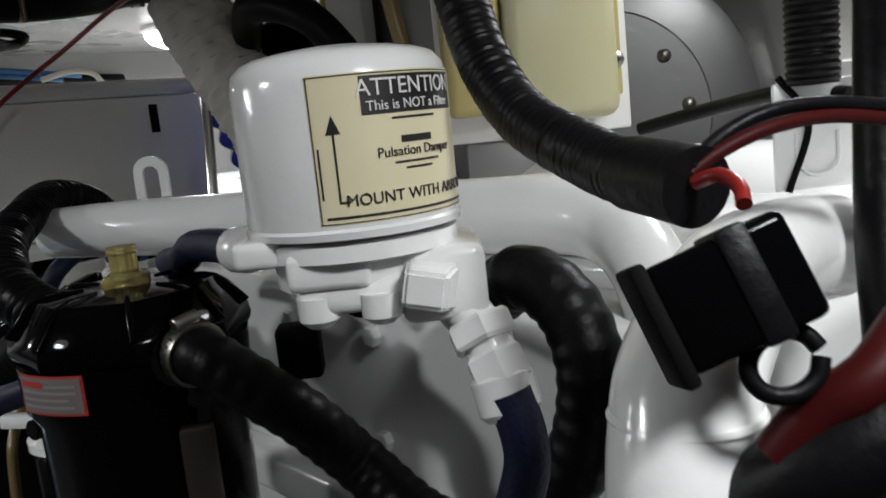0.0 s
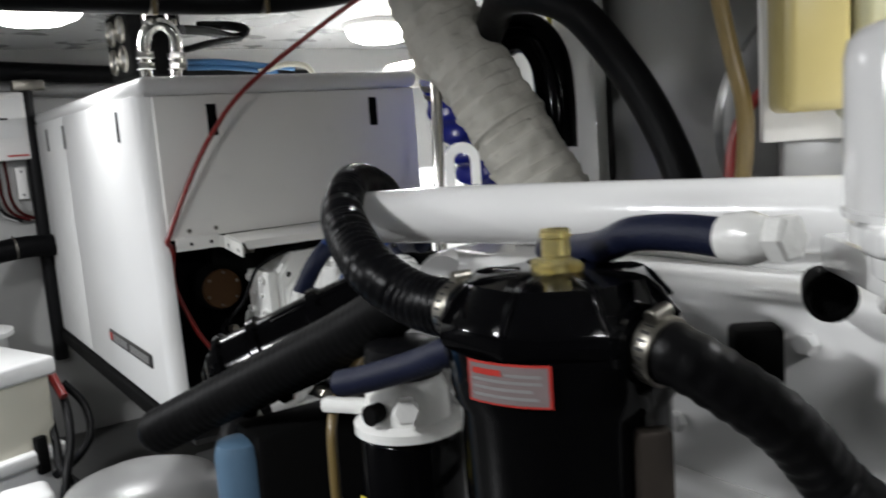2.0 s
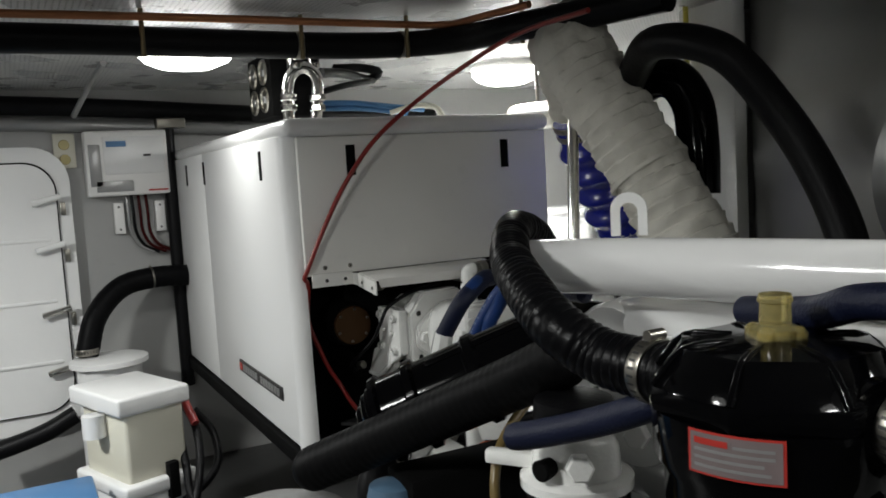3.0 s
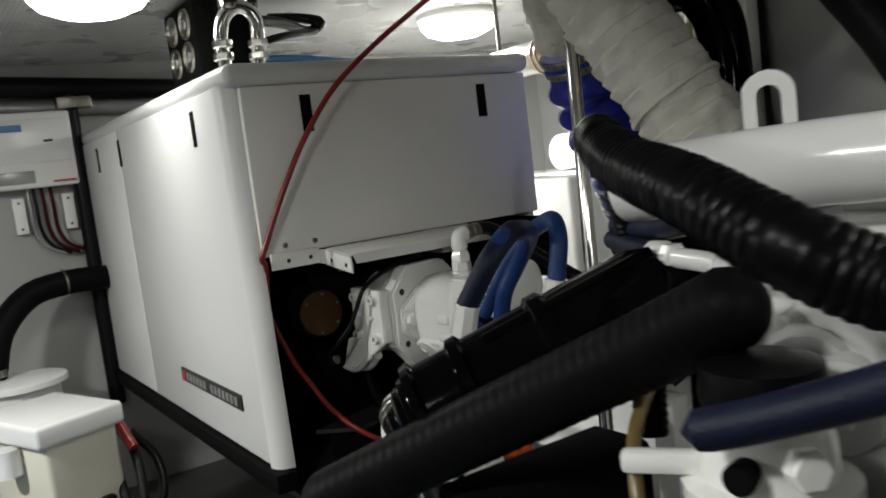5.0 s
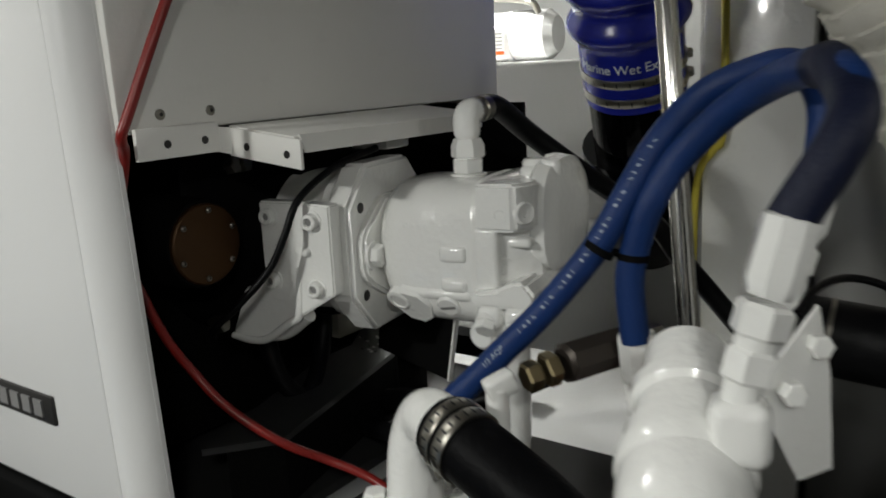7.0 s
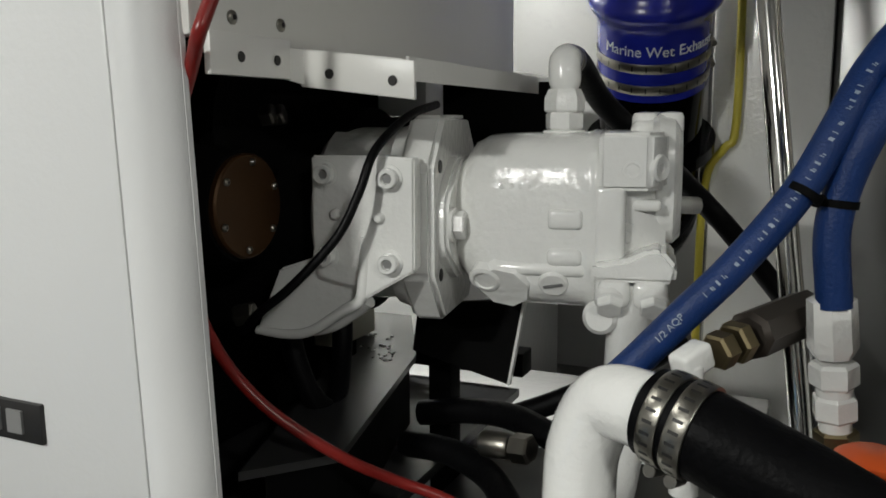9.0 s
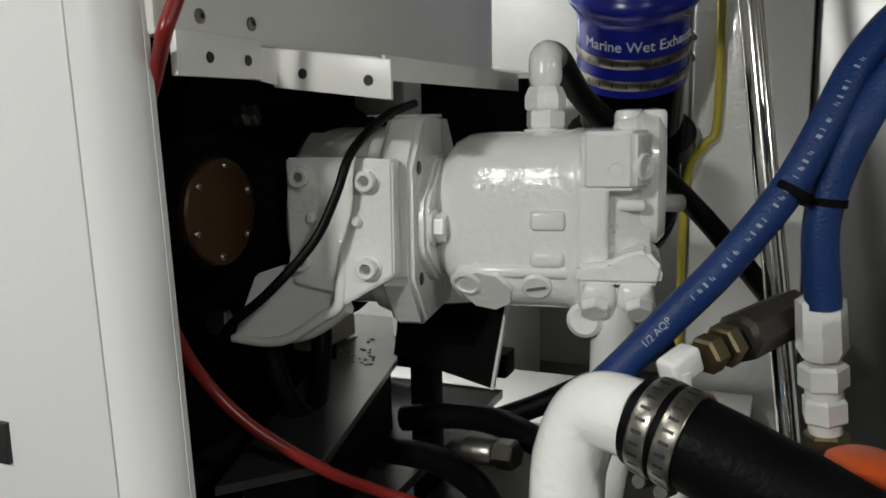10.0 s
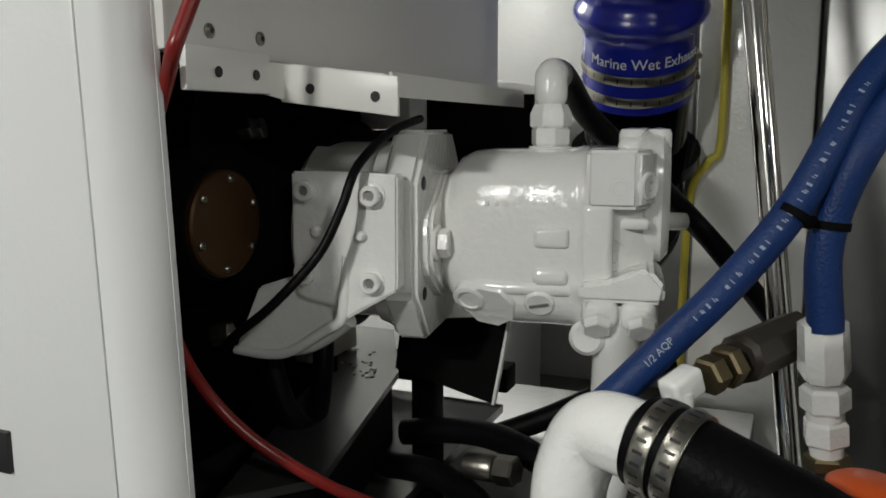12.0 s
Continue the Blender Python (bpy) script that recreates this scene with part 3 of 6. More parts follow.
pf = pad.faces.new([pad.verts.new(at_pump(u, w, 0.6835)) for u, w in ((0.182, 0.0345), (0.226, 0.0335), (0.24, 0.056), (0.24, 0.1), (0.182, 0.1))])
px_ = bmesh.ops.extrude_face_region(pad, geom=[pf])
bmesh.ops.translate(pad, verts=[v for v in px_["geom"] if isinstance(v, bmesh.types.BMVert)], vec=(0, 0, 0.0505))
bmesh.ops.bevel(pad, geom=pad.edges[:], offset=0.004, segments=3, affect="EDGES")
padp = part("port_pad", pad, M_PUMP, pump)
part("pad_screw", lathe(at_pump(0.2105, 0.0345, 0.7015), -PW, [(0, 0.009), (0.0012, 0.0088), (0.0014, 0.0062), (0.0004, 0.0055), (0.0008, 0.003), (0.0008, 0.0)], 18), M_PUMP, padp)
CH = pump_way(0.85, -0.53, 0)
part("pad_plug", lathe(at_pump(0.2335, 0.0455, 0.703), CH, [(-0.004, 0.0125), (0.002, 0.0122), (0.003, 0.0105), (0.002, 0.0085), (0.002, 0.0045), (-0.001, 0.004)], 22), M_PUMP, padp)
part("port_rib", pump_box(0.177, 0.2055, 0.036, 0.08, 0.612, 0.688, 0.006), M_PUMP, pump)
part("port_plug", lathe(at_pump(0.2035, 0.0505, 0.641), pump_way(0.78, -0.62, 0), [(-0.012, 0.0145), (0.004, 0.0143), (0.006, 0.0125), (0.005, 0.0095), (0.005, 0.0055), (0.001, 0.005)], 24), M_PUMP, pump)
part("port_cross_rib", pump_box(0.2, 0.236, 0.052, 0.09, 0.664, 0.674, 0.004), M_PUMP, pump)
# rounded end cover with its regulator caps
part("end_cover", loft([(0.226, 0.068, 0.058, 3.2, 0.14, 0.69), (0.232, 0.075, 0.062, 3.2, 0.14, 0.69), (0.246, 0.075, 0.062, 3.0, 0.142, 0.688), (0.253, 0.066, 0.054, 2.6, 0.144, 0.686)], 48), M_PUMP, pump)
part("regulator", pump_box(0.205, 0.25, 0.1, 0.19, 0.715, 0.745, 0.009), M_PUMP, pump)
for u, w, r in ((0.218, 0.118, 0.0125), (0.242, 0.108, 0.0115), (0.228, 0.16, 0.012)):
    part("regulator_cap", lathe(at_pump(u, w, 0.735), (0, 0, 1), [(0, r), (0.012, r), (0.016, r * 0.85), (0.017, r * 0.4), (0.0175, 0.0)], 18), M_PUMP, pump)
part("outlet_stub", rod(at_pump(0.235, 0.24, 0.652), at_pump(0.275, 0.27, 0.648), 0.01), M_PUMP, pump)
# suction flange: a gabled slab, two split lugs and hex bolts, the pipe below
slab2 = part("suction_flange", pump_plate([(0.178, 0.62), (0.205, 0.624), (0.226, 0.634), (0.238, 0.634), (0.251, 0.619), (0.249, 0.604), (0.178, 0.604)], 0.024, 0.09, 0.004), M_PUMP, pump)
for u0, u1 in ((0.183, 0.2115), (0.2135, 0.244)):
    part("flange_half", pump_box(u0, u1, 0.022, 0.09, 0.58, 0.606, 0.008, 4), M_PUMP, slab2)
BW = pump_way(0.05, -0.75, -0.66)
for u in (0.194, 0.231):
    bolt = part("flange_bolt", lathe(at_pump(u, 0.034, 0.592), BW, [(-0.01, 0.014), (0.009, 0.014), (0.01, 0.0125)], 20), M_PUMP, slab2)
    part("bolt_head", hexnut(at_pump(u, 0.0275, 0.586), BW, 0.0095, 0.0125, spin=0.5), M_PUMP, bolt)
part("flange_lobe", lathe(at_pump(0.187, 0.05, 0.57), pump_way(-0.1, -1, 0), [(-0.03, 0.016), (0.016, 0.016), (0.02, 0.012)], 22), M_PUMP, slab2)
part("suction_pipe", tube([at_pump(0.211, 0.052, 0.6), at_pump(0.21, 0.052, 0.53), at_pump(0.207, 0.056, 0.45), at_pump(0.19, 0.07, 0.33)], 0.021, seg=24), M_PUMP, pump)
# elbow fitting on top with the black return hose
EF = at_pump(0.142, 0.112, 0.0)
part("fitting_seat", lathe((EF.x, EF.y, 0.728), (0, 0, 1), [(0, 0.021), (0.007, 0.0205), (0.008, 0.017)], 24), M_PUMP, pump)
part("top_fitting", hexnut((EF.x, EF.y, 0.735), (0, 0, 1), 0.0185, 0.0185), M_PUMP, pump)
part("top_fitting", lathe((EF.x, EF.y, 0.7525), (0, 0, 1), [(0, 0.0175), (0.002, 0.0195), (0.0135, 0.0195), (0.022, 0.0155)], 6, spin=0.4), M_PUMP, pump)
part("elbow", tube([(EF.x, EF.y, 0.768), (EF.x, EF.y, 0.785), (EF.x + 0.002, EF.y + 0.001, 0.798), (EF.x + 0.012, EF.y + 0.002, 0.803), (EF.x + 0.03, EF.y + 0.005, 0.804)], 0.0155, step=0.003, seg=22, round_ends=True), M_PUMP, pump)
part("crimp_sleeve", lathe((EF.x + 0.012, EF.y + 0.002, 0.803), (0.98, 0.15, 0.06), [(0, 0.012), (0.002, 0.0155), (0.012, 0.0155), (0.014, 0.0135), (0.02, 0.0135), (0.022, 0.0155), (0.038, 0.0155), (0.04, 0.013)], 18), M_STEEL, pump)
hose("return_hose", [(0.818, 1.936, 0.807), (0.85, 1.936, 0.803), (0.908, 1.925, 0.765), (0.96, 1.885, 0.715), (1.046, 1.822, 0.636), (1.043, 1.774, 0.583), (1.074, 1.694, 0.477)], 0.0135, M_RUBBER, "black hydraulic return hose from the pump elbow")
# white block added for the bright gap through to the lit tank behind
part("bright_gap_block", box(0.85, 0.9, 2.115, 2.18, 0.75, 0.803, 0.004), M_WHITE, gen)
# thin black cable over the bell housing
hose("sensor_cable", [(0.768, 2.064, 0.762), (0.684, 2.054, 0.75), (0.625, 2.057, 0.721), (0.606, 2.064, 0.684), (0.592, 2.079, 0.646), (0.564, 2.108, 0.606), (0.558, 2.14, 0.58), (0.578, 2.172, 0.557)], 0.0042, M_RUBBER, "thin black cable draped over the pump housing", "cable")
# hanging support plate below the pump and the tray hardware
sp = thing("support_bracket", "black steel plate bracket below the pump", "bracket", (0.80, 2.05, 0.44))
part("plate", sheet([(0.8, 2.104, 0.541), (0.8, 2.112, 0.486), (0.8, 1.997, 0.46), (0.8, 1.979, 0.556)], 0.008, (1, 0.3, 0)), M_MATTE, sp)
part("edge", sheet([(0.797, 1.9965, 0.4595), (0.797, 1.9785, 0.5565), (0.806, 1.979, 0.5565), (0.806, 1.997, 0.4595)], 0.003, (0, -1, 0)), M_LABEL, sp, "bare bright plate edge")
part("leg", box(0.835, 0.865, 2.08, 2.11, 0.0, 0.55, 0.003), M_MATTE, sp)
solo("engine_bed", box(0.9, 1.35, 1.75, 2.5, 0.0, 0.30, 0.004), M_WHITE, "white painted stringer beside the generator", "stringer", "structure")
beam = thing("mounting_beam", "dark grey steel generator mounting beam with paint flakes", "beam", (0.85, 2.2, 0.352))
part("top", sheet([(x, y, 0.448) for x, y in ((1.09, 2.36), (1.09, 2.26), (0.9, 2.158), (0.59, 2.08), (0.52, 2.14), (0.8, 2.23), (0.875, 2.232))], 0.008, (0, 0, -1)), M_TRAY, beam, smooth=0)
part("web", sheet([(x, y, 0.439) for x, y in ((1.08, 2.35), (1.08, 2.265), (0.9, 2.168), (0.6, 2.092), (0.55, 2.135), (0.8, 2.22))], 0.085, (0, 0, -1)), M_MATTE, beam, smooth=0)
part("end_bracket", box(0.88, 0.98, 2.262, 2.3, 0.45, 0.53, 0.003), M_BEIGE, beam, "cream angle bracket")
flake_rng = random.Random(4)
for k in range(26):
    fx = flake_rng.uniform(0.86, 0.98)
    fy = 2.165 + (fx - 0.86) * 0.55 + flake_rng.uniform(0.0, 0.055)
    fr = flake_rng.uniform(0.0012, 0.004)
    part("paint_flake", lathe((fx, fy, 0.448), (flake_rng.uniform(-0.2, 0.2), 0.1, 1), [(0, fr), (0.0012, fr * 0.7)], 5), M_LABEL if k % 3 else M_INK, beam)
hose("loop_cable", [(0.68, 2.2, 0.56), (0.675, 2.185, 0.5), (0.69, 2.17, 0.45), (0.74, 2.16, 0.42)], 0.012, M_RUBBER, "black cable looped under the bell housing", "cable")
hose("loop_cable", [(0.79, 2.2, 0.56), (0.775, 2.19, 0.5), (0.74, 2.175, 0.455), (0.7, 2.16, 0.435)], 0.012, M_RUBBER, "black cable looped under the bell housing", "cable")
solo("sole_plate", box(0.44, 0.95, 1.72, 2.07, 0.3, 0.33, 0.004), M_TRAY, "grey steel sole plate in front of the generator", "plate", "structure")

# ---- red hose ----
hose("red_hose", [(0.818, 1.526, 1.297), (0.817, 1.774, 1.293), (0.772, 2.03, 1.225), (0.631, 2.05, 1.12), (0.553, 2.06, 1.028), (0.496, 2.07, 0.931), (0.449, 2.085, 0.827), (0.441, 2.09, 0.804), (0.455, 2.11, 0.784), (0.462, 2.15, 0.7), (0.485, 2.155, 0.63), (0.508, 2.155, 0.575), (0.53, 2.15, 0.535), (0.54, 2.125, 0.504), (0.553, 2.095, 0.478), (0.578, 2.062, 0.448), (0.614, 2.037, 0.42), (0.635, 1.995, 0.4), (0.64, 1.93, 0.375), (0.65, 1.85, 0.34)], 0.0053, M_RED, "red plastic air hose draped down the generator corner", step=0.01, seg=12)

# ---- stainless pole ----
pole = thing("stainless_pole", "polished stainless steel stanchion from floor to ceiling", "pole", (0.82, 1.644, 0.0))
part("tube", rod((0.82, 1.644, 0.0), (1.013, 1.828, CEIL), 0.0125, 20), M_CHROME, pole)
part("base_flange", lathe((0.82, 1.644, 0.0), (0, 0, 1), [(0, 0.035), (0.006, 0.035), (0.008, 0.02)], 24), M_CHROME, pole)

# ---- wet exhaust: lagged riser, blue silicone hose, black elbow ----
riser = thing("lagged_exhaust_riser", "cream fibreglass-wrapped exhaust riser of the engine", "exhaust pipe", (1.17, 1.26, 0.40))
part("lagging", tube([(1.17, 1.26, 0.40), (1.105, 1.389, 0.6), (1.056, 1.489, 0.8), (1.007, 1.589, 1.0), (0.958, 1.689, 1.18), (0.945, 1.74, 1.265), (0.985, 1.82, 1.295), (1.045, 1.875, 1.245), (1.09, 1.9, 1.16)], 0.079, seg=44, step=0.003, rib=0.0055, pitch=0.027, helix=1.0, rough=0.009, saw=True), M_LAG, riser)
ex = thing("exhaust_hose", "bright blue silicone wet exhaust hose with steel clamps", "exhaust hose", (1.29, 1.94, 0.75))
EA, EB = Vector((1.135, 1.91, 1.07)) - 0.085 * Vector((0.457, 0.092, -0.884)), Vector((1.293, 1.942, 0.764))
ED = (EB - EA).normalized()
EN = (EB - EA).length
prof = []
for i in range(60):
    u = 0.893 * i / 59
    r = 0.081
    if 0.12 < u < 0.66:
        r += 0.014 * (0.5 - 0.5 * math.cos(2 * math.pi * (u - 0.12) / 0.135))
    prof.append((u * EN, r))
part("bellows", lathe(EA, ED, prof, 40), M_SIL, ex)
for u in (0.02, 0.075, 0.772, 0.848):
    clamp(EA + ED * EN * u, ED, 0.0815, 0.014, ex, screw=(0.4, -1, 0))
# the printed words wrap round the lower collar
TOC = Vector((0.014, 1.709, 0.744)) - EB
TOC = (TOC - ED * TOC.dot(ED)).normalized()
TSIDE = ED.cross(TOC)
if TSIDE.dot(Vector((0.4, -0.9, 0))) < 0:
    TSIDE = -TSIDE


def round_collar(c):
    a = (c.x + 0.014) / 0.083
    return EA + ED * (EN * 0.714 - c.y) + (TOC * math.cos(a) + TSIDE * math.sin(a)) * (0.0822 + c.z)


letters("Marine Wet Exhaust", 0.0215, round_collar, M_LETTER, ex)
part("black_elbow", tube([EB - ED * 0.05, EB + ED * 0.1, EB + ED * 0.2 + Vector((0.02, 0, 0)), EB + ED * 0.28 + Vector((0.1, 0.05, 0))], 0.078, seg=28), M_BLACK, ex, "black moulded exhaust elbow")
part("black_flange", lathe(EB + ED * 0.05, ED, [(0, 0.1), (0.02, 0.1)], 30), M_BLACK, ex)
for k, (p, q) in enumerate((((1.105, 1.389, 0.6), (1.056, 1.489, 0.8)), ((1.007, 1.589, 1.0), (0.958, 1.689, 1.18)))):
    p, q = Vector(p), Vector(q)
    part("wire_band", lathe(p, q - p, [(0.0, 0.0855), (0.004, 0.0865), (0.008, 0.0855)], 36), M_LAG, riser)
gp = thing("exhaust_branch", "steel exhaust pipe with tan silicone coupling", "pipe", (1.25, 2.3, 1.18))
GA, GB = [Vector(v) for v in [(1.277, 2.169, 1.172), (1.463, 2.745, 1.201)]]
part("coupling", lathe(GA, GB - GA, [(-0.06, 0.05), (0.05, 0.05)], 28), M_TAN, gp, "tan silicone coupling")
part("pipe", lathe(GA, GB - GA, [(0.04, 0.043), ((GB - GA).length, 0.043)], 28), M_STEEL, gp)
for u in (0.0, 0.03):
    clamp(GA + (GB - GA).normalized() * u, GB - GA, 0.051, 0.012, gp)
GH = GA + (GB - GA) * 0.6
part("hanger", rod(GH, (GH.x, GH.y, CEIL), 0.006, 10), M_STEEL, gp)

# ---- white tank, cylinder and frame on the hull side ----
solo("white_tank", box(1.45, 2.2, 2.35, 3.2, 0.0, 0.86, 0.015, 3), M_WHITE, "white painted tank beyond the generator", "tank")
wc = thing("air_cylinder", "small white cylinder with warning stickers on the tank", "cylinder", (1.75, 2.65, 0.86))
CA, CB = [Vector(v) for v in [(1.83, 2.808, 0.941), (1.88, 2.397, 0.931)]]
CA.z = CB.z = 0.925
part("shell", lathe(CA, CB - CA, [(0, 0.045), (0.02, 0.062), ((CB - CA).length - 0.02, 0.062), ((CB - CA).length, 0.045)], 28), M_WHITE, wc)
part("strap", lathe(CA, CB - CA, [((CB - CA).length * 0.7, 0.064), ((CB - CA).length * 0.7 + 0.012, 0.064)], 28), M_WHITE, wc)
SM = look([(1.783, 2.527, 0.909)][0], (-0.04, 1.24, 0.83)) @ pose(0, 0, 0, 90)
stick = part("sticker", box(-0.025, 0.025, -0.001, 0.001, -0.035, 0.03, m=SM), M_LABEL, wc)
part("sticker_band", box(-0.024, 0.024, -0.002, 0.002, 0.02, 0.028, m=SM), M_ORANGE, stick)
for i in range(5):
    part("sticker_line", box(-0.02, 0.02, -0.002, 0.002, 0.012 - 0.009 * i, 0.015 - 0.009 * i, m=SM), M_GREY, stick)
part("hose_line", tube([(1.777, 2.627, 1.018), (1.827, 2.559, 1.02), (1.796, 2.429, 1.001), (1.809, 2.412, 0.975)], 0.008), M_STEEL, wc)
post = thing("hull_frame", "white glossy painted hull frame with sealant beads", "frame", (1.4, 1.75, 0.0), kind="structure")
part("web", box(1.36, 1.40, 1.69, 1.86, 0.0, CEIL, 0.006), M_PUMP, post)
part("face", box(1.40, 2.35, 1.84, 1.88, 0.0, CEIL, 0.006), M_CEIL, post)
hose("yellow_tube", [(1.35, 1.868, 0.2), (1.35, 1.868, 0.55), (1.35, 1.86, 0.66), (1.345, 1.835, 0.70), (1.345, 1.82, 0.74), (1.345, 1.82, 1.0), (1.345, 1.82, CEIL)], 0.0065, M_YTUBE, "yellow plastic tube clipped to the hull frame", "tube")
solo("partition", box(1.41, 1.44, 0.2, 1.688, 0.0, CEIL, 0.004), M_SHEET, "brushed grey metal partition beside the hull frame", "wall", "structure")

# ---- silencer drum on the outboard side ----
DC0 = Vector([(1.202, 0.905, 0.964)][0])
DDIR = Vector((-0.78, -0.62, 0.0)).normalized()
DS = Vector((-DDIR.y, DDIR.x, 0))
drum = thing("silencer_drum", "large grey metal silencer drum with bolted round cover", "silencer", DC0)
part("shell", lathe(DC0, -DDIR, [(0.02, 0.13), (0.02, 0.23), (0.026, 0.255), (0.04, 0.262), (0.3, 0.262), (0.31, 0.2)], 64), M_MUFF, drum)
cover = part("end_cover", lathe(DC0, -DDIR, [(0, 0.0), (0, 0.173), (0.003, 0.176), (0.022, 0.178)], 56), M_MUFF, drum)
for k in range(10):
    a = 2 * math.pi * k / 10 + 0.1
    q = DC0 + (DS * math.cos(a) + Vector((0, 0, 1)) * math.sin(a)) * 0.14
    part("bolt", lathe(q, DDIR, [(0, 0.011), (0.004, 0.011), (0.008, 0.006), (0.009, 0.0)], 12), M_STEEL, cover)
part("saddle", box(DC0.x, DC0.x + 0.3, DC0.y - 0.02, DC0.y + 0.3, 0.0, DC0.z - 0.22, 0.01), M_GREY, drum)
hose("black_duct_hose", [(1.03, 1.72, 1.12), (0.985, 1.6, 1.2), (0.935, 1.48, 1.235), (0.959, 1.351, 1.199), (1.011, 1.277, 1.086), (1.032, 1.222, 0.984), (1.034, 1.176, 0.882), (1.016, 1.143, 0.777), (1.001, 1.124, 0.563)], 0.031, M_RUBBER, "thick black rubber hose arched over the silencer", seg=20)
hose("black_exhaust_hose", [(1.06, 1.75, 1.1), (1.07, 1.68, 1.18), (1.1, 1.62, 1.19), (1.12, 1.585, 1.14), (1.12, 1.57, 1.06), (1.115, 1.565, 0.95)], 0.042, M_BLACK, "short black bent hose behind the lagged riser", seg=18)
hose("amber_hose", [(0.781, 0.926, 1.218), (0.794, 0.926, 1.142), (0.806, 0.918, 1.069), (0.814, 0.907, 1.001), (0.826, 0.918, 0.926), (0.831, 0.943, 0.824)], 0.0105, M_OCHRE, "translucent amber fuel hose hanging from above")
hose("red_cable", [(0.911, 0.942, 1.027), (0.893, 0.969, 0.985), (0.883, 0.978, 0.927), (0.877, 0.974, 0.853)], 0.008, M_RED, "red battery cable by the silencer", "cable")

# ---- main engine ----
eng = thing("main_engine", "white-painted marine diesel engine block", "engine", (0.75, 0.6, 0.0))
part("block", box(0.475, 0.98, 0.30, 1.10, 0.12, 0.862, 0.02, 3), M_WHITE, eng)
part("rocker_cover", box(0.56, 0.95, 0.34, 1.06, 0.86, 0.885, 0.01, 3), M_WHITE, eng)
part("side_ledge", box(0.445, 0.48, 0.34, 1.06, 0.66, 0.70, 0.008, 3), M_WHITE, eng)
part("sump", box(0.52, 0.94, 0.34, 1.06, 0.0, 0.125, 0.02, 3), M_WHITE, eng)
part("aft_cover", box(0.66, 1.25, -0.25, 0.295, 0.2, 0.9, 0.02, 3), M_WHITE, eng)
part("heat_exchanger", rod((0.99, 0.0, 0.85), (0.99, 0.9, 0.85), 0.085, 36, round_=0.02), M_WHITE, eng)
for y in (0.62, 0.74, 0.86, 0.98):
    part("side_bolt", hexnut((0.475, y, 0.83), (-1, 0, 0), 0.009, 0.009), M_WHITE, eng)
    part("side_bolt", hexnut((0.475, y, 0.74), (-1, 0, 0), 0.009, 0.009), M_WHITE, eng)
part("front_housing", box(0.54, 0.9, 1.10, 1.2, 0.3, 0.79, 0.02, 3), M_WHITE, eng)
for p in [(0.473, 1.077, 0.822), (0.445, 1.083, 0.771), (0.463, 1.077, 0.76), (0.453, 1.004, 0.731), (0.452, 1.03, 0.747)]:
    part("casting_boss", lathe(p, (-0.8, -0.5, 0.1), [(-0.1, 0.045), (0, 0.04), (0.012, 0.035)], 18), M_WHITE, eng)
    part("boss_bolt", hexnut(Vector(p) + Vector((-0.01, -0.006, 0.001)), (-0.8, -0.5, 0.1), 0.016, 0.014), M_WHITE, eng)
cp = thing("charge_pipe", "white enamelled engine pipe with a lifting lug", "pipe", (0.5, 0.8, 0.88))
part("pipe", tube([(0.418, 1.157, 0.905), (0.442, 1.017, 0.911), (0.479, 0.889, 0.913), (0.505, 0.8, 0.9135), (0.53, 0.71, 0.914), (0.55, 0.63, 0.9145), (0.562, 0.56, 0.9155), (0.566, 0.51, 0.917), (0.563, 0.46, 0.914), (0.545, 0.415, 0.899), (0.522, 0.383, 0.866), (0.506, 0.373, 0.815), (0.508, 0.375, 0.76)], 0.031, seg=36, step=0.005, taper=lambda f: 1.0 - 0.38 * max(0.0, (f - 0.72) / 0.28)), M_WHITE, cp)
part("end_flange", lathe([(0.5, 0.373, 0.806)][0], (0.1, 0, -1), [(0.02, 0.03), (0.022, 0.036), (0.034, 0.036)], 24), M_WHITE, cp)
# lifting lug: a bent strap with an open eye
LM = pose(0.513, 1.083, 0.936, 0, 0, -45) @ Matrix.Diagonal((1.2, 1.0, 1.12, 1.0))
LUG = [(-0.0175, 0.0)] + [(-0.0175 * math.cos(a), 0.028 + 0.0175 * math.sin(a)) for a in [k * math.pi / 10 for k in range(11)]] + [(0.0175, 0.0), (0.0085, 0.0)] + [(0.0085 * math.cos(a), 0.026 + 0.0085 * math.sin(a)) for a in [k * math.pi / 8 for k in range(9)]] + [(-0.0085, 0.0)]
part("lifting_lug", sheet([LM @ Vector((x, -0.0035, z)) for x, z in LUG], 0.007, LM.to_3x3() @ Vector((0, 1, 0))), M_WHITE, cp, smooth=30)
vp = thing("coolant_elbow", "white enamelled coolant elbow pipe", "pipe", (0.38, 0.32, 0.0))
part("pipe", tube([(0.35, 0.279, 0.671), (0.319, 0.253, 0.809), (0.31, 0.246, 0.848), (0.321, 0.25, 0.883), (0.338, 0.255, 0.902), (0.391, 0.266, 0.919), (0.45, 0.272, 0.92), (0.5, 0.27, 0.915)], 0.0262, seg=32, step=0.005), M_WHITE, vp)
part("hose_bead", lathe([(0.323, 0.25, 0.888)][0], (0.02, 0.0, 1), [(0, 0.0264), (0.002, 0.0275), (0.004, 0.0264)], 32), M_WHITE, vp)

# ---- pulsation damper can with its head ----
CX, CY, CR = 0.347, 0.4585, 0.0567
can = thing("damper_canister", "white spin-on canister with a cream warning label", "filter canister", (CX, CY, 0.90))
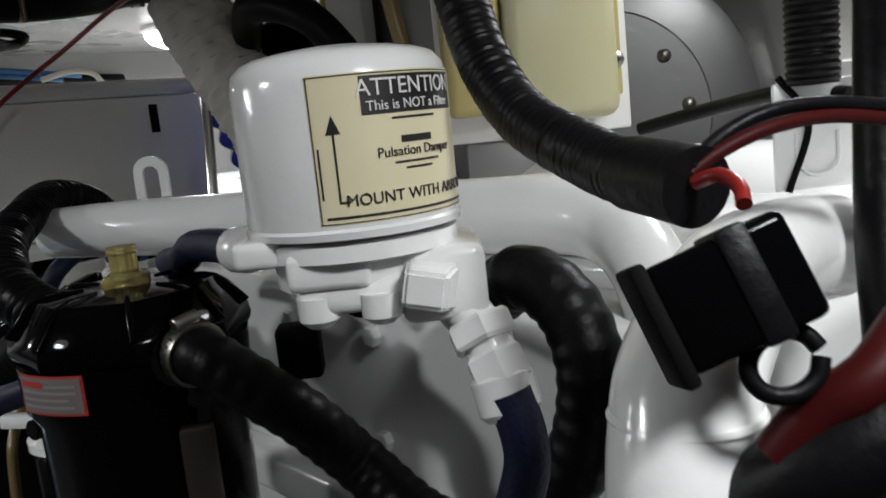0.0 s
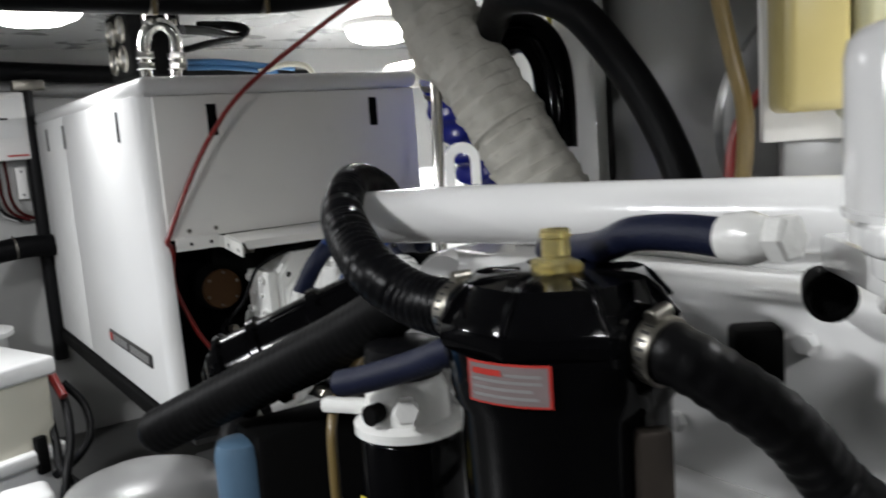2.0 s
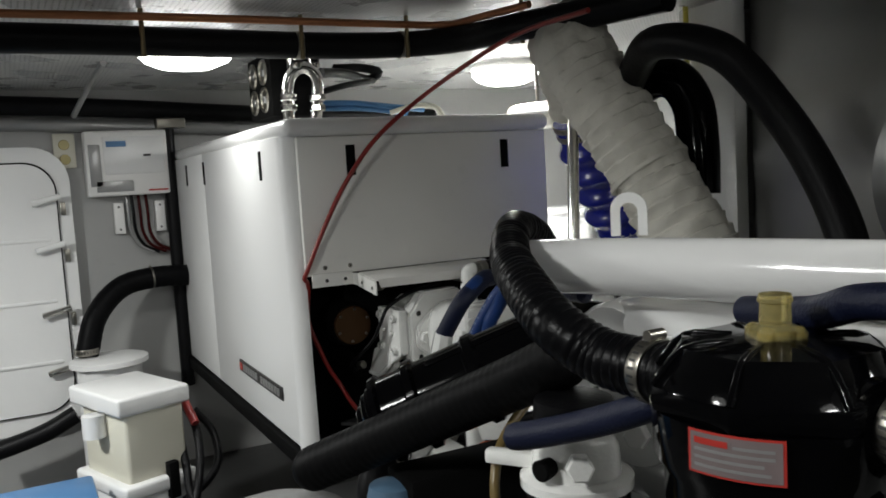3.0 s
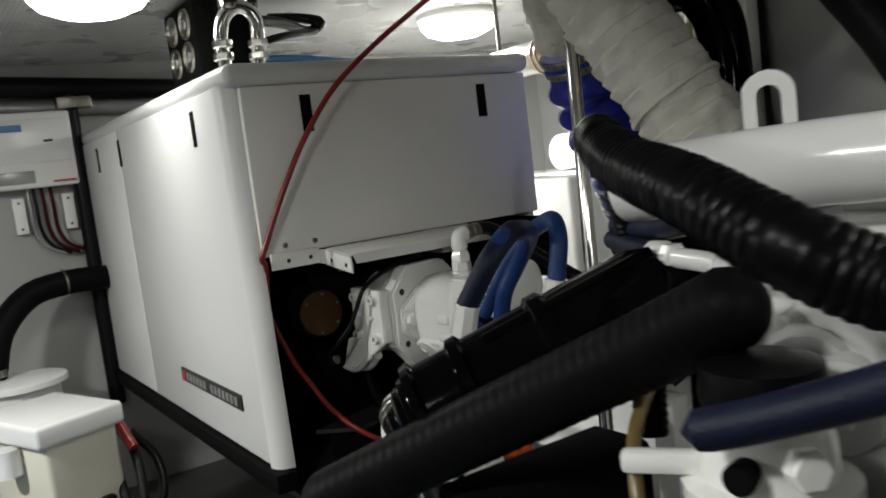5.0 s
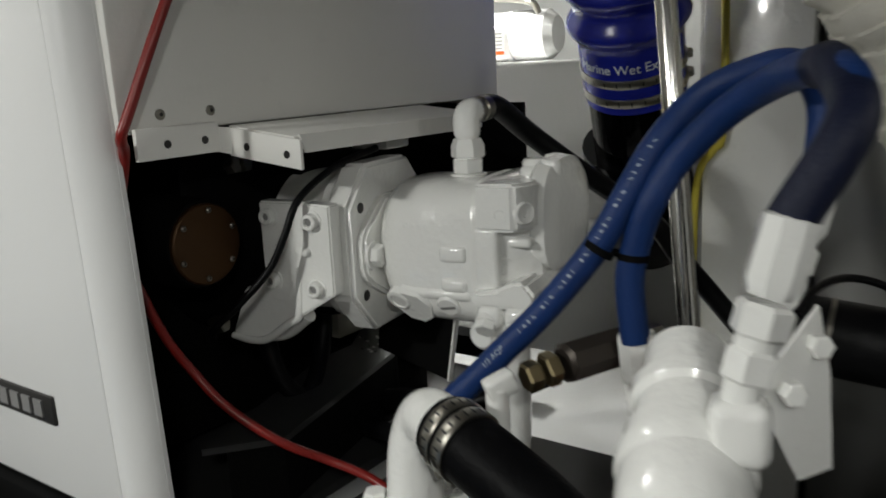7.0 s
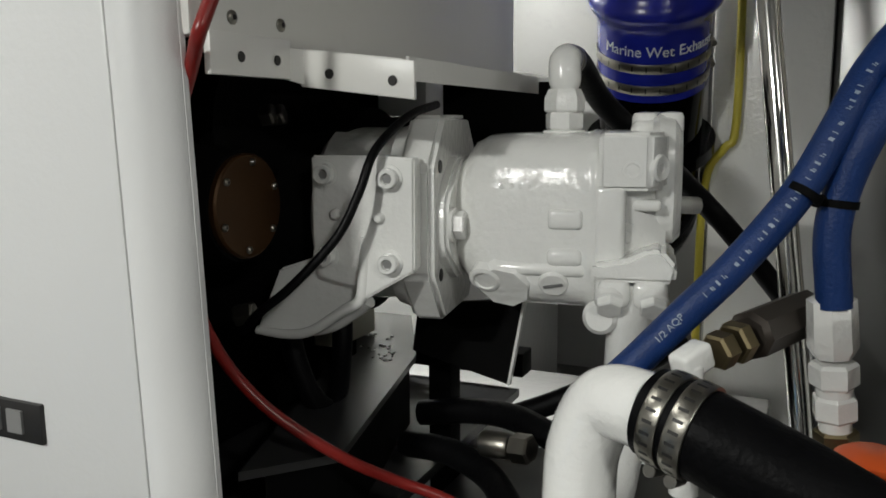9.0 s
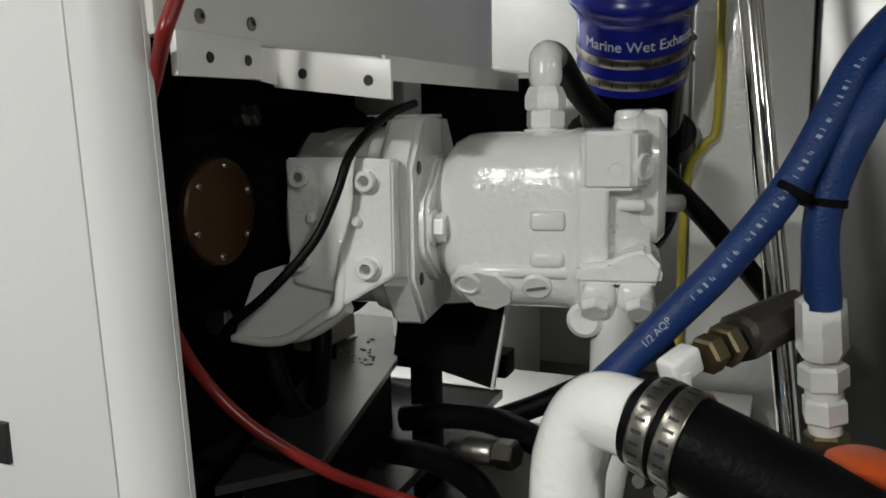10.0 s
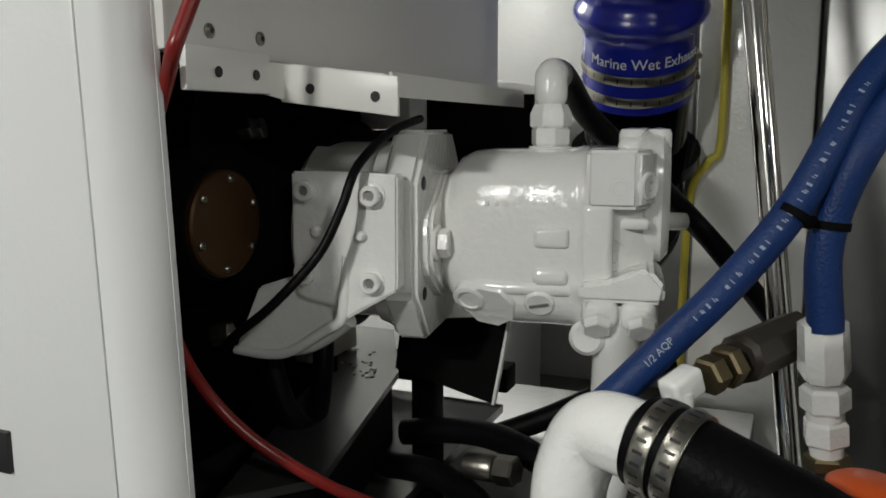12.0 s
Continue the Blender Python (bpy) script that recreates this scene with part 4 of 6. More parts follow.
shell = part("shell", lathe((CX, CY, 0.9455), (0, 0, 1), [(0, CR - 0.003), (0.001, CR + 0.0005), (0.0045, CR + 0.0012), (0.006, CR - 0.0003), (0.0075, CR), (0.075, CR), (0.083, CR - 0.0016), (0.088, CR - 0.006), (0.0905, CR - 0.012), (0.0925, CR - 0.022), (0.0945, 0.02), (0.095, 0.004)], 64), M_WHITE, can)
# label: arc of the can that runs from its near side round to the outboard side
A0 = math.radians(-143)
LW = math.radians(107)
LZ0, LZ1 = 0.9535, 1.0235
UC = LW / 2


def on_can(u, z, lift=0.0):
    a = A0 + u
    return Vector((CX + (CR + lift) * math.cos(a), CY + (CR + lift) * math.sin(a), z))


def can_patch(u0, u1, z0, z1, lift):
    b = bmesh.new()
    n = max(2, int((u1 - u0) / 0.05))
    cols = [(b.verts.new(on_can(u0 + (u1 - u0) * i / n, z0, lift)), b.verts.new(on_can(u0 + (u1 - u0) * i / n, z1, lift))) for i in range(n + 1)]
    for c0, c1 in zip(cols, cols[1:]):
        b.faces.new((c0[0], c1[0], c1[1], c0[1]))
    return b


label = part("label", can_patch(0, LW, LZ0, LZ1, 0.0002), M_TAPE, can, "cream warning label with black print")
for z in (LZ0 + 0.0006, LZ1 - 0.0012):
    part("label_border", can_patch(0.0, LW, z, z + 0.0005, 0.0005), M_INK, label)
part("label_border", can_patch(0.008, 0.018, LZ0 + 0.001, LZ1 - 0.001, 0.0005), M_INK, label)
part("title_bar", can_patch(0.44, LW - 0.3, 1.0035, 1.0215, 0.0005), M_INK, label, "black title bar")


def can_text(text, size, u, z, material, lift=0.0007):
    return letters(text, size, lambda c: on_can(u + c.x / CR, z + c.y, lift + c.z), material, label, depth=0.0002)


can_text("ATTENTION", 0.0112, UC + 0.02, 1.0157, M_LABEL, 0.0009)
can_text("This is NOT a Filter", 0.0066, UC + 0.02, 1.0073, M_LABEL, 0.0009)
for z, w in ((1.0005, 0.24), (0.9795, 0.25), (0.9765, 0.15)):
    part("print_line", can_patch(UC - w, UC + w, z, z + 0.0011, 0.0005), M_INK, label)
part("print_line", can_patch(UC - 0.17, UC + 0.17, 0.9892, 0.9925, 0.0005), M_INK, label)
can_text("Pulsation Damper", 0.0066, UC + 0.02, 0.9852, M_INK)
can_text("MOUNT WITH ARROW", 0.0078, UC + 0.03, 0.9645, M_INK)
part("print_line", can_patch(0.06, LW - 0.1, 0.9563, 0.9576, 0.0005), M_INK, label)
part("print_line", can_patch(0.04, 0.056, 0.966, 0.990, 0.0005), M_INK, label)
part("arrow", can_patch(0.178, 0.196, 0.964, 0.996, 0.0005), M_INK, label)
part("arrow", can_patch(0.178, 0.27, 0.9635, 0.9647, 0.0005), M_INK, label)
ab = bmesh.new()
ab.faces.new([ab.verts.new(on_can(u, z, 0.0006)) for u, z in ((0.125, 0.996), (0.25, 0.996), (0.187, 1.005))])
part("arrow", ab, M_INK, label, smooth=0)
head = part("head", lathe((CX, CY, 0.944), (0, 0, -1), [(0, 0.05), (0.001, 0.0545), (0.009, 0.055), (0.0115, 0.046), (0.026, 0.0445), (0.031, 0.037), (0.038, 0.03)], 48), M_WHITE, can, "white cast filter head")
HM = Matrix.Translation((CX, CY, 0.905)) @ pose(0, 0, 0, 0, 0, -42)
lugp = [Vector(v) for v in [(0.292, 0.467, 0.94), (0.308, 0.431, 0.931), (0.328, 0.416, 0.931)]]
part("lug", box(-0.013, 0.013, -0.01, 0.014, -0.007, 0.007, 0.004, 3, m=Matrix.Translation(lugp[0]) @ pose(0, 0, 0, 0, 0, -42)), M_WHITE, can)
part("boss", box(-0.022, 0.02, -0.002, 0.02, -0.01, 0.009, 0.004, 3, m=Matrix.Translation(lugp[1]) @ pose(0, 0, 0, 0, 0, -42)), M_WHITE, can)
part("side_block", box(0.022, 0.066, -0.04, 0.03, -0.008, 0.031, 0.006, 3, m=HM), M_WHITE, can)
plugb = box(-0.0135, 0.0135, -0.014, 0.012, -0.0125, 0.0125, 0.0, 1, m=None)
for v in plugb.verts:
    if v.co.y < 0:
        v.co.x *= 0.78
        v.co.z = v.co.z * 0.72 + 0.002
bmesh.ops.bevel(plugb, geom=plugb.edges[:], offset=0.002, segments=2, affect="EDGES")
bmesh.ops.transform(plugb, matrix=HM @ pose(0.036, -0.048, 0.012, 0, 12, -8), verts=plugb.verts)
part("square_plug", plugb, M_WHITE, can)
part("head_web", box(-0.03, 0.03, -0.045, -0.02, 0.002, 0.02, 0.006, 3, m=HM), M_WHITE, can)
for hx, hy in ((-0.02, -0.046), (0.012, -0.05)):
    part("head_lobe", lathe(HM @ Vector((hx, hy + 0.01, 0.012)), (0, 0, -1), [(0, 0.011), (0.012, 0.0105), (0.016, 0.006)], 16), M_WHITE, can)
e0, e1 = [Vector(v) for v in [(0.381, 0.522, 0.893), (0.405, 0.478, 0.891)]]
part("cross_boss", lathe(e0, e1 - e0, [(0, 0.006), (0.002, 0.0095), ((e1 - e0).length - 0.004, 0.0105), ((e1 - e0).length, 0.007)], 20), M_WHITE, can)
p0, p1, p2 = [Vector(v) for v in [(0.367, 0.409, 0.907), (0.37, 0.394, 0.89), (0.368, 0.38, 0.868)]]
part("outlet", tube([p0 + Vector((0, 0, 0.02)), p0, p1, p2], 0.013), M_WHITE, can)
part("outlet_nut", hexnut(p1 - (p2 - p1) * 0.2, p2 - p1, 0.014, 0.0185), M_WHITE, can)
part("outlet_nut", hexnut(p1 + (p2 - p1) * 0.5, p2 - p1, 0.02, 0.016), M_WHITE, can)
part("outlet_collar", lathe(p2 - (p2 - p1) * 0.1, p2 - p1 + Vector((0, 0, -0.02)), [(0, 0.013), (0.003, 0.0165), (0.02, 0.0165), (0.024, 0.013)], 12), M_WHITE, can)
part("mounting_arm", box(-0.02, 0.02, 0.02, 0.16, -0.012, 0.012, 0.004, m=HM), M_WHITE, can)
hose("fuel_hose", [(0.364, 0.373, 0.862), (0.366, 0.367, 0.841), (0.367, 0.368, 0.82), (0.364, 0.38, 0.786)], 0.012, M_NAVY, "dark blue fuel hose below the canister")
i0, i1 = [Vector(v) for v in [(0.35, 0.599, 0.925), (0.347, 0.531, 0.93)]]
fit2 = thing("hose_fitting", "white-painted hose fitting on the canister head", "fitting", i0)
part("collar", lathe(i0, i1 - i0, [(0, 0.012), (0.003, 0.0155), (0.02, 0.016), (0.03, 0.013), (0.034, 0.010)], 18), M_PUMP, fit2)
part("nut", hexnut(i0 + (i1 - i0).normalized() * 0.034, i1 - i0, 0.014, 0.0145), M_PUMP, fit2)
hose("supply_hose", [(0.396, 0.808, 0.895), (0.371, 0.725, 0.907), (0.36, 0.681, 0.921), (0.357, 0.64, 0.925), (0.351, 0.597, 0.925)], 0.0125, M_NAVY, "dark blue supply hose into the canister head")
bp = thing("black_plug", "black ribbed plastic plug under the canister", "plug", (0.4, 0.52, 0.87))
q0 = Vector((0.443, 0.587, 0.876))
part("cap", lathe(q0, (-0.75, -0.6, 0), [(-0.04, 0.012), (0, 0.017), (0.012, 0.017), (0.014, 0.0135), (0.008, 0.012)], 20), M_MATTE, bp)

# ---- black sea-water strainer ----
SX, SY = 0.319, 0.715
st = thing("sea_strainer", "gloss black cast sea-water strainer with ribbed lid", "strainer", (SX, SY, 0.0))
part("body", lathe((SX, SY, 0.45), (0, 0, 1), [(0, 0.06), (0.03, 0.068), (0.36, 0.076), (0.37, 0.082), (0.405, 0.084)], 40), M_BLACK, st)
part("stand", lathe((SX, SY, 0.0), (0, 0, 1), [(0, 0.07), (0.02, 0.07), (0.03, 0.04), (0.46, 0.04)], 20), M_BLACK, st)
lid = part("lid", lathe((SX, SY, 0.856), (0, 0, 1), [(0, 0.086), (0.006, 0.088), (0.016, 0.086), (0.03, 0.074), (0.04, 0.066), (0.043, 0.03)], 8, spin=0.39), M_BLACK, st, "eight-sided ribbed black lid")
for k in range(8):
    a = k * math.pi / 4 + 0.39
    dirv = Vector((math.cos(a), math.sin(a), 0))
    part("rib", tube([Vector((SX, SY, 0.898)) + dirv * 0.03, Vector((SX, SY, 0.895)) + dirv * 0.064, Vector((SX, SY, 0.872)) + dirv * 0.086], 0.0024, seg=10), M_BLACK, lid)
vv = part("vent_valve", lathe((SX, SY, 0.896), (0, 0, 1), [(0, 0.0165), (0.009, 0.017), (0.012, 0.0105), (0.026, 0.01), (0.027, 0.0115), (0.032, 0.0105)], 20), M_YVALVE, st, "amber plastic vent plug")
for k in range(4):
    a = k * math.pi / 2 + 0.3
    part("wing", lathe((SX + 0.015 * math.cos(a), SY + 0.015 * math.sin(a), 0.897), (0, 0, 1), [(0, 0.006), (0.007, 0.006), (0.01, 0.003)], 10), M_YVALVE, vv)
# label patch on the body
la0, la1 = math.atan2(0.711 - SY, 0.236 - SX) + 2 * math.pi, math.atan2(0.654 - SY, 0.254 - SX) + 2 * math.pi
lb = bmesh.new()
cols = []
for i in range(9):
    a = la0 + (la1 - la0) * i / 8
    cols.append([lb.verts.new((SX + 0.0855 * math.cos(a), SY + 0.0855 * math.sin(a), z)) for z in (0.827, 0.855)])
for c0, c1 in zip(cols, cols[1:]):
    lb.faces.new((c0[0], c1[0], c1[1], c0[1]))
slab = part("label", lb, M_REDLAB, st, "white label with a red border")
lb = bmesh.new()
cols = []
for i in range(9):
    a = la0 + 0.022 + (la1 - la0 - 0.044) * i / 8
    cols.append([lb.verts.new((SX + 0.0859 * math.cos(a), SY + 0.0859 * math.sin(a), z)) for z in (0.8285, 0.8535)])
for c0, c1 in zip(cols, cols[1:]):
    lb.faces.new((c0[0], c1[0], c1[1], c0[1]))
part("label_field", lb, M_WORNLAB, slab, "faded pink-grey label field")
for k, (f0, f1, z) in enumerate(((0.08, 0.45, 0.8465), (0.5, 0.9, 0.8465), (0.08, 0.9, 0.842), (0.08, 0.8, 0.837), (0.08, 0.86, 0.832))):
    pb2 = bmesh.new()
    row = []
    for i in range(6):
        a = la0 + (la1 - la0) * (f0 + (f1 - f0) * i / 5)
        row.append([pb2.verts.new((SX + 0.0861 * math.cos(a), SY + 0.0861 * math.sin(a), zz)) for zz in (z, z + (0.004 if k == 0 else 0.002))])
    for c0, c1 in zip(row, row[1:]):
        pb2.faces.new((c0[0], c1[0], c1[1], c0[1]))
    part("print_line", pb2, M_REDLAB if k == 0 else M_GREY, slab)
for p, d in (((SX, SY + 0.06, 0.85), (0, 1, 0)), ((SX, SY - 0.06, 0.855), (-0.15, -1, 0))):
    part("port", lathe(p, d, [(0, 0.03), (0.02, 0.03), (0.02, 0.022), (0.045 if d[1] > 0 else 0.024, 0.021)], 24), M_BLACK, st)
part("drain_box", box(-0.016, 0.016, -0.012, 0.012, -0.02, 0.02, 0.004, m=Matrix.Translation([(0.397, 0.611, 0.84)][0]) @ pose(0, 0, 0, 0, 0, -40)), M_MATTE, st)
part("latch", box(-0.007, 0.007, -0.012, 0.012, 0.715, 0.805, 0.004, m=pose(0.318, 0.632, 0, 0, 0, 60)), M_DARKST, st, "worn metal latch")
sh = thing("strainer_hose", "black ribbed suction hose clamped to the strainer", "hose", (0.4, 1.0, 0.8))
part("tube", tube([(0.321, 0.8, 0.852), (0.322, 0.84, 0.852)] + [(0.312, 0.89, 0.856), (0.297, 0.936, 0.879), (0.313, 1.008, 0.907), (0.358, 1.102, 0.926), (0.431, 1.201, 0.948), (0.505, 1.258, 0.926), (0.534, 1.268, 0.867), (0.541, 1.27, 0.784), (0.523, 1.257, 0.632)], 0.0225, seg=22, step=0.003, taper=(1.13, 0.78), rib=0.0018, pitch=0.009), M_HOSEGLOSS, sh)
clamp((0.322, 0.836, 0.852), (0.0, 1, 0.02), 0.0255, 0.014, sh, screw=(0, 0, 1))
lh = thing("loop_hose", "black ribbed hose looping below the canister", "hose", (0.4, 0.5, 0.6))
part("tube", tube([(0.322, 0.645, 0.858), (0.325, 0.612, 0.853), (0.348, 0.578, 0.826), (0.369, 0.565, 0.803), (0.399, 0.553, 0.763), (0.409, 0.499, 0.733), (0.41, 0.427, 0.74), (0.424, 0.385, 0.793), (0.432, 0.373, 0.844), (0.44, 0.39, 0.882), (0.44, 0.421, 0.9), (0.452, 0.462, 0.883)], 0.0198, seg=22, step=0.003, rib=0.0011, pitch=0.014), M_RUBBER, lh)
clamp((0.323, 0.628, 0.856), (0.05, -1, -0.15), 0.0215, 0.014, lh, screw=(-0.2, 0, 1))

# ---- foam tube, oil cooler, spin-on filter in front of the engine ----
ft = thing("ribbed_hose", "black ribbed rubber hose with a rounded end", "pipe", (0.28, 1.25, 0.62))
FOAM = [(0.183, 1.38, 0.63), (0.254, 1.278, 0.688), (0.315, 1.168, 0.747), (0.35, 1.079, 0.792), (0.373, 1.002, 0.833)]
part("cover", tube(FOAM, 0.03, seg=28, step=0.003, round_ends=True, rib=0.0007, pitch=0.0115), M_FOAM, ft)
cool = thing("oil_cooler", "gloss black cylindrical oil cooler with ribs", "oil cooler", (0.38, 1.3, 0.0))
OA, OB = Vector((0.283, 1.318, 0.7)), Vector((0.478, 1.2, 0.788))
OD = (OB - OA).normalized()
ON = (OB - OA).length
part("shell", lathe(OA, OD, [(0, 0.048), (0.004, 0.058), (0.012, 0.06), (0.016, 0.054), (0.05, 0.054), (0.054, 0.061), (0.064, 0.061), (0.068, 0.055), (ON * 0.55, 0.056), (ON * 0.57, 0.061), (ON * 0.62, 0.061), (ON * 0.64, 0.056), (ON, 0.056), (ON + 0.02, 0.05), (ON + 0.03, 0.03)], 48), M_BLACK, cool)
part("shell_rib", rod(OA + OD * 0.07 + Vector((-0.012, -0.018, 0.05)), OB + Vector((-0.012, -0.018, 0.05)), 0.008, 12), M_BLACK, cool)
part("outlet_elbow", tube([OB - OD * 0.02, OB + OD * 0.04, OB + OD * 0.07 + Vector((0.02, 0, -0.04)), OB + OD * 0.07 + Vector((0.03, 0.01, -0.16))], 0.046, seg=28), M_BLACK, cool, "gloss black cast outlet elbow")
part("end_cap", lathe(OA, -OD, [(-0.004, 0.05), (0.004, 0.048), (0.007, 0.043), (0.012, 0.042), (0.015, 0.038), (0.018, 0.03), (0.024, 0.029), (0.027, 0.025), (0.028, 0.0)], 36), M_BLACK, cool, "stepped black end cap")
part("stand", box(OA.x - 0.01, OA.x + 0.2, OA.y - 0.1, OA.y - 0.02, 0.0, 0.65, 0.01), M_MATTE, cool)
bcyl = thing("blue_cylinder", "pale blue cylinder standing below the oil cooler", "cylinder", (0.28, 1.27, 0.0))
part("shell", lathe((0.268, 1.262, 0.0), (0, 0, 1), [(0, 0.034), (0.62, 0.034), (0.635, 0.03), (0.64, 0.012)], 28), M_DULLBLUE, bcyl)
of = thing("oil_filter", "black spin-on oil filter under a white cast head", "oil filter", (0.36, 1.0, 0.0))
part("canister", lathe((0.36, 1.0, 0.45), (0, 0, 1), [(0, 0.05), (0.01, 0.054), (0.24, 0.054), (0.245, 0.05)], 36), M_BLACK, of)
part("stand", rod((0.36, 1.0, 0.0), (0.36, 1.0, 0.45), 0.03), M_MATTE, of)
part("head_flange", lathe((0.36, 1.0, 0.696), (0, 0, 1), [(0, 0.05), (0.003, 0.058), (0.012, 0.058), (0.016, 0.05)], 40), M_PUMP, of)
part("head", lathe((0.36, 1.0, 0.71), (0, 0, 1), [(0, 0.046), (0.03, 0.044), (0.045, 0.036), (0.05, 0.02)], 32), M_PUMP, of)
part("black_knob", lathe((0.315, 0.985, 0.728), (-0.9, -0.3, 0), [(-0.01, 0.009), (0.012, 0.011), (0.014, 0.009)], 14), M_MATTE, of)
part("head_bolt", hexnut((0.33, 0.955, 0.735), (-0.5, -0.85, 0.1), 0.015, 0.014), M_PUMP, of)
part("head_arm", box(-0.008, 0.008, 0.0, 0.07, -0.024, -0.008, 0.004, m=Matrix.Translation((0.34, 1.02, 0.735)) @ pose(0, 0, 0, 0, 0, 35)), M_PUMP, of)
part("cap", lathe((0.36, 1.0, 0.757), (0, 0, 1), [(0, 0.04), (0.012, 0.042), (0.03, 0.04), (0.034, 0.03)], 28), M_RUBBER, of)
for i in range(3):
    part("green_print", box(0.306, 0.3065, 0.965 + 0.02 * i, 0.98 + 0.02 * i, 0.62, 0.632, m=None), M_YTUBE, of)
hose("oil_hose", [(0.272, 0.995, 0.765), (0.288, 0.963, 0.773), (0.313, 0.905, 0.794), (0.327, 0.85, 0.819), (0.359, 0.828, 0.836), (0.409, 0.825, 0.843)], 0.0135, M_NAVY, "dark blue oil hose over the spin-on filter", round_ends=True)
hose("drain_tube", [(0.419, 1.127, 0.774), (0.343, 1.099, 0.733), (0.307, 1.072, 0.703), (0.294, 1.054, 0.648), (0.283, 1.031, 0.535)], 0.0055, M_OCHRE, "amber plastic drain tube", "tube")

# ---- electrical and coolant parts on the outboard side ----
res = thing("coolant_reservoir", "yellowed plastic coolant reservoir on a white board", "reservoir", (0.93, 0.80, 0.93))
RM = Matrix.Translation([(0.901, 0.771, 1.053)][0]) @ pose(0, 0, 0, 0, 0, -40)
part("board", box(-0.13, 0.125, 0.06, 0.075, -0.095, 0.25, 0.004, m=RM), M_LABEL, res)
part("bottle", box(-0.05, 0.09, -0.03, 0.06, -0.075, 0.24, 0.018, 3, m=RM), M_CLEARY, res, "milky plastic bottle")
part("bracket", box(-0.125, -0.052, -0.02, 0.06, -0.06, 0.24, 0.012, 3, m=RM), M_YPLAST, res, "amber side chamber")
part("flange", box(0.085, 0.108, 0.03, 0.06, -0.05, 0.2, 0.004, m=RM), M_YPLAST, res)
screw(RM @ Vector((0.1, 0.03, -0.005)), RM.to_3x3() @ Vector((0, -1, 0)), 0.011, res, h=0.004)
part("stand", box(-0.1, 0.1, 0.076, 0.1, -0.93 - 0.11, 0.2, 0.004, m=RM), M_GREY, res)
hose("cross_cable", [(0.918, 0.648, 0.96), (0.914, 0.558, 0.976), (0.858, 0.446, 0.988), (0.831, 0.38, 0.981)], 0.008, M_RUBBER, "black cable across the engine", "cable")
lc = thing("loom_conduit", "black corrugated conduit with wires coming out", "conduit", (0.38, 0.4, 0.94))
part("sleeve", tube([(0.386, 0.408, 1.082), (0.387, 0.4, 1.05), (0.383, 0.385, 1.021), (0.376, 0.357, 0.994), (0.366, 0.312, 0.975), (0.355, 0.283, 0.969)], 0.0135, seg=22, step=0.0016, rib=0.0007, pitch=0.004), M_RUBBER, lc)
part("boot", tube([(0.356, 0.287, 0.97), (0.349, 0.269, 0.968), (0.342, 0.252, 0.966)], 0.0148, seg=22), M_RUBBER, lc)
part("red_wire", tube([(0.341, 0.254, 0.971), (0.352, 0.247, 0.978), (0.37, 0.237, 0.984), (0.397, 0.226, 0.985), (0.434, 0.209, 0.979)], 0.0027), M_DKRED, lc, "red wire")
part("black_wire", tube([(0.341, 0.254, 0.973), (0.358, 0.251, 0.982), (0.374, 0.241, 0.989), (0.396, 0.229, 0.99), (0.435, 0.209, 0.984)], 0.0029), M_RUBBER, lc, "black wire")
part("red_wire", tube([(0.339, 0.251, 0.968), (0.337, 0.241, 0.971), (0.331, 0.231, 0.968), (0.324, 0.226, 0.963)], 0.0026), M_RED, lc, "red wire")
hose("corrugated_hose", [(0.796, 0.397, 1.1), (0.8, 0.399, 1.046), (0.802, 0.4, 0.994)], 0.0215, M_RUBBER, "black corrugated hose end", seg=24, step=0.0016, rib=0.002, pitch=0.006)
wb = thing("white_bracket", "white painted bracket with an oval slot", "bracket", (0.7, 0.3, 0.88))
WM = Matrix.Translation([(0.82, 0.405, 0.952)][0]) @ pose(0, 0, 0, 0, 0, -42)
part("plate", box(-0.038, 0.038, 0, 0.006, -0.05, 0.045, 0.003, m=WM), M_WHITE, wb)
part("oval_slot", tube([WM @ Vector(v) for v in ((-0.018, -0.002, 0.0), (-0.018, -0.002, -0.025), (-0.008, -0.002, -0.036), (0.008, -0.002, -0.036), (0.018, -0.002, -0.025), (0.018, -0.002, 0.0))], 0.002), M_WHITE, wb)
part("top_nut", hexnut(WM @ Vector((0.03, -0.01, 0.045)), (0, 0, 1), 0.015, 0.014), M_WHITE, wb)
part("cable_tie", tube([WM @ Vector(v) for v in ((-0.035, -0.004, 0.05), (-0.01, -0.006, 0.01), (-0.03, -0.008, -0.05))], 0.003), M_MATTE, wb)
hose("black_cable", [(0.476, 0.236, 1.049), (0.478, 0.238, 0.994), (0.463, 0.233, 0.932), (0.443, 0.223, 0.882)], 0.011, M_RUBBER, "thick black cable hanging beside the engine", "cable", seg=16)
relay = thing("relay_box", "black plastic relay box with a strap and wires", "relay box", (0.36, 0.27, 0.86))
RB = Matrix.Translation([(0.305, 0.219, 0.941)][0]) @ pose(0, 0, 0, -15, 0, -45) @ pose(0, 0, 0, 0, -20, 0) @ Matrix.Diagonal((0.84, 0.84, 0.84, 1))
part("case", box(-0.031, 0.022, -0.012, 0.014, -0.02, 0.02, 0.004, 3, m=RB), M_BLACK, relay)
part("strap", box(-0.004, 0.008, -0.0135, 0.0155, -0.0215, 0.0215, 0.002, m=RB), M_RUBBER, relay)
part("end_cap", box(-0.035, -0.029, -0.014, 0.016, -0.023, 0.023, 0.002, m=RB), M_MATTE, relay)
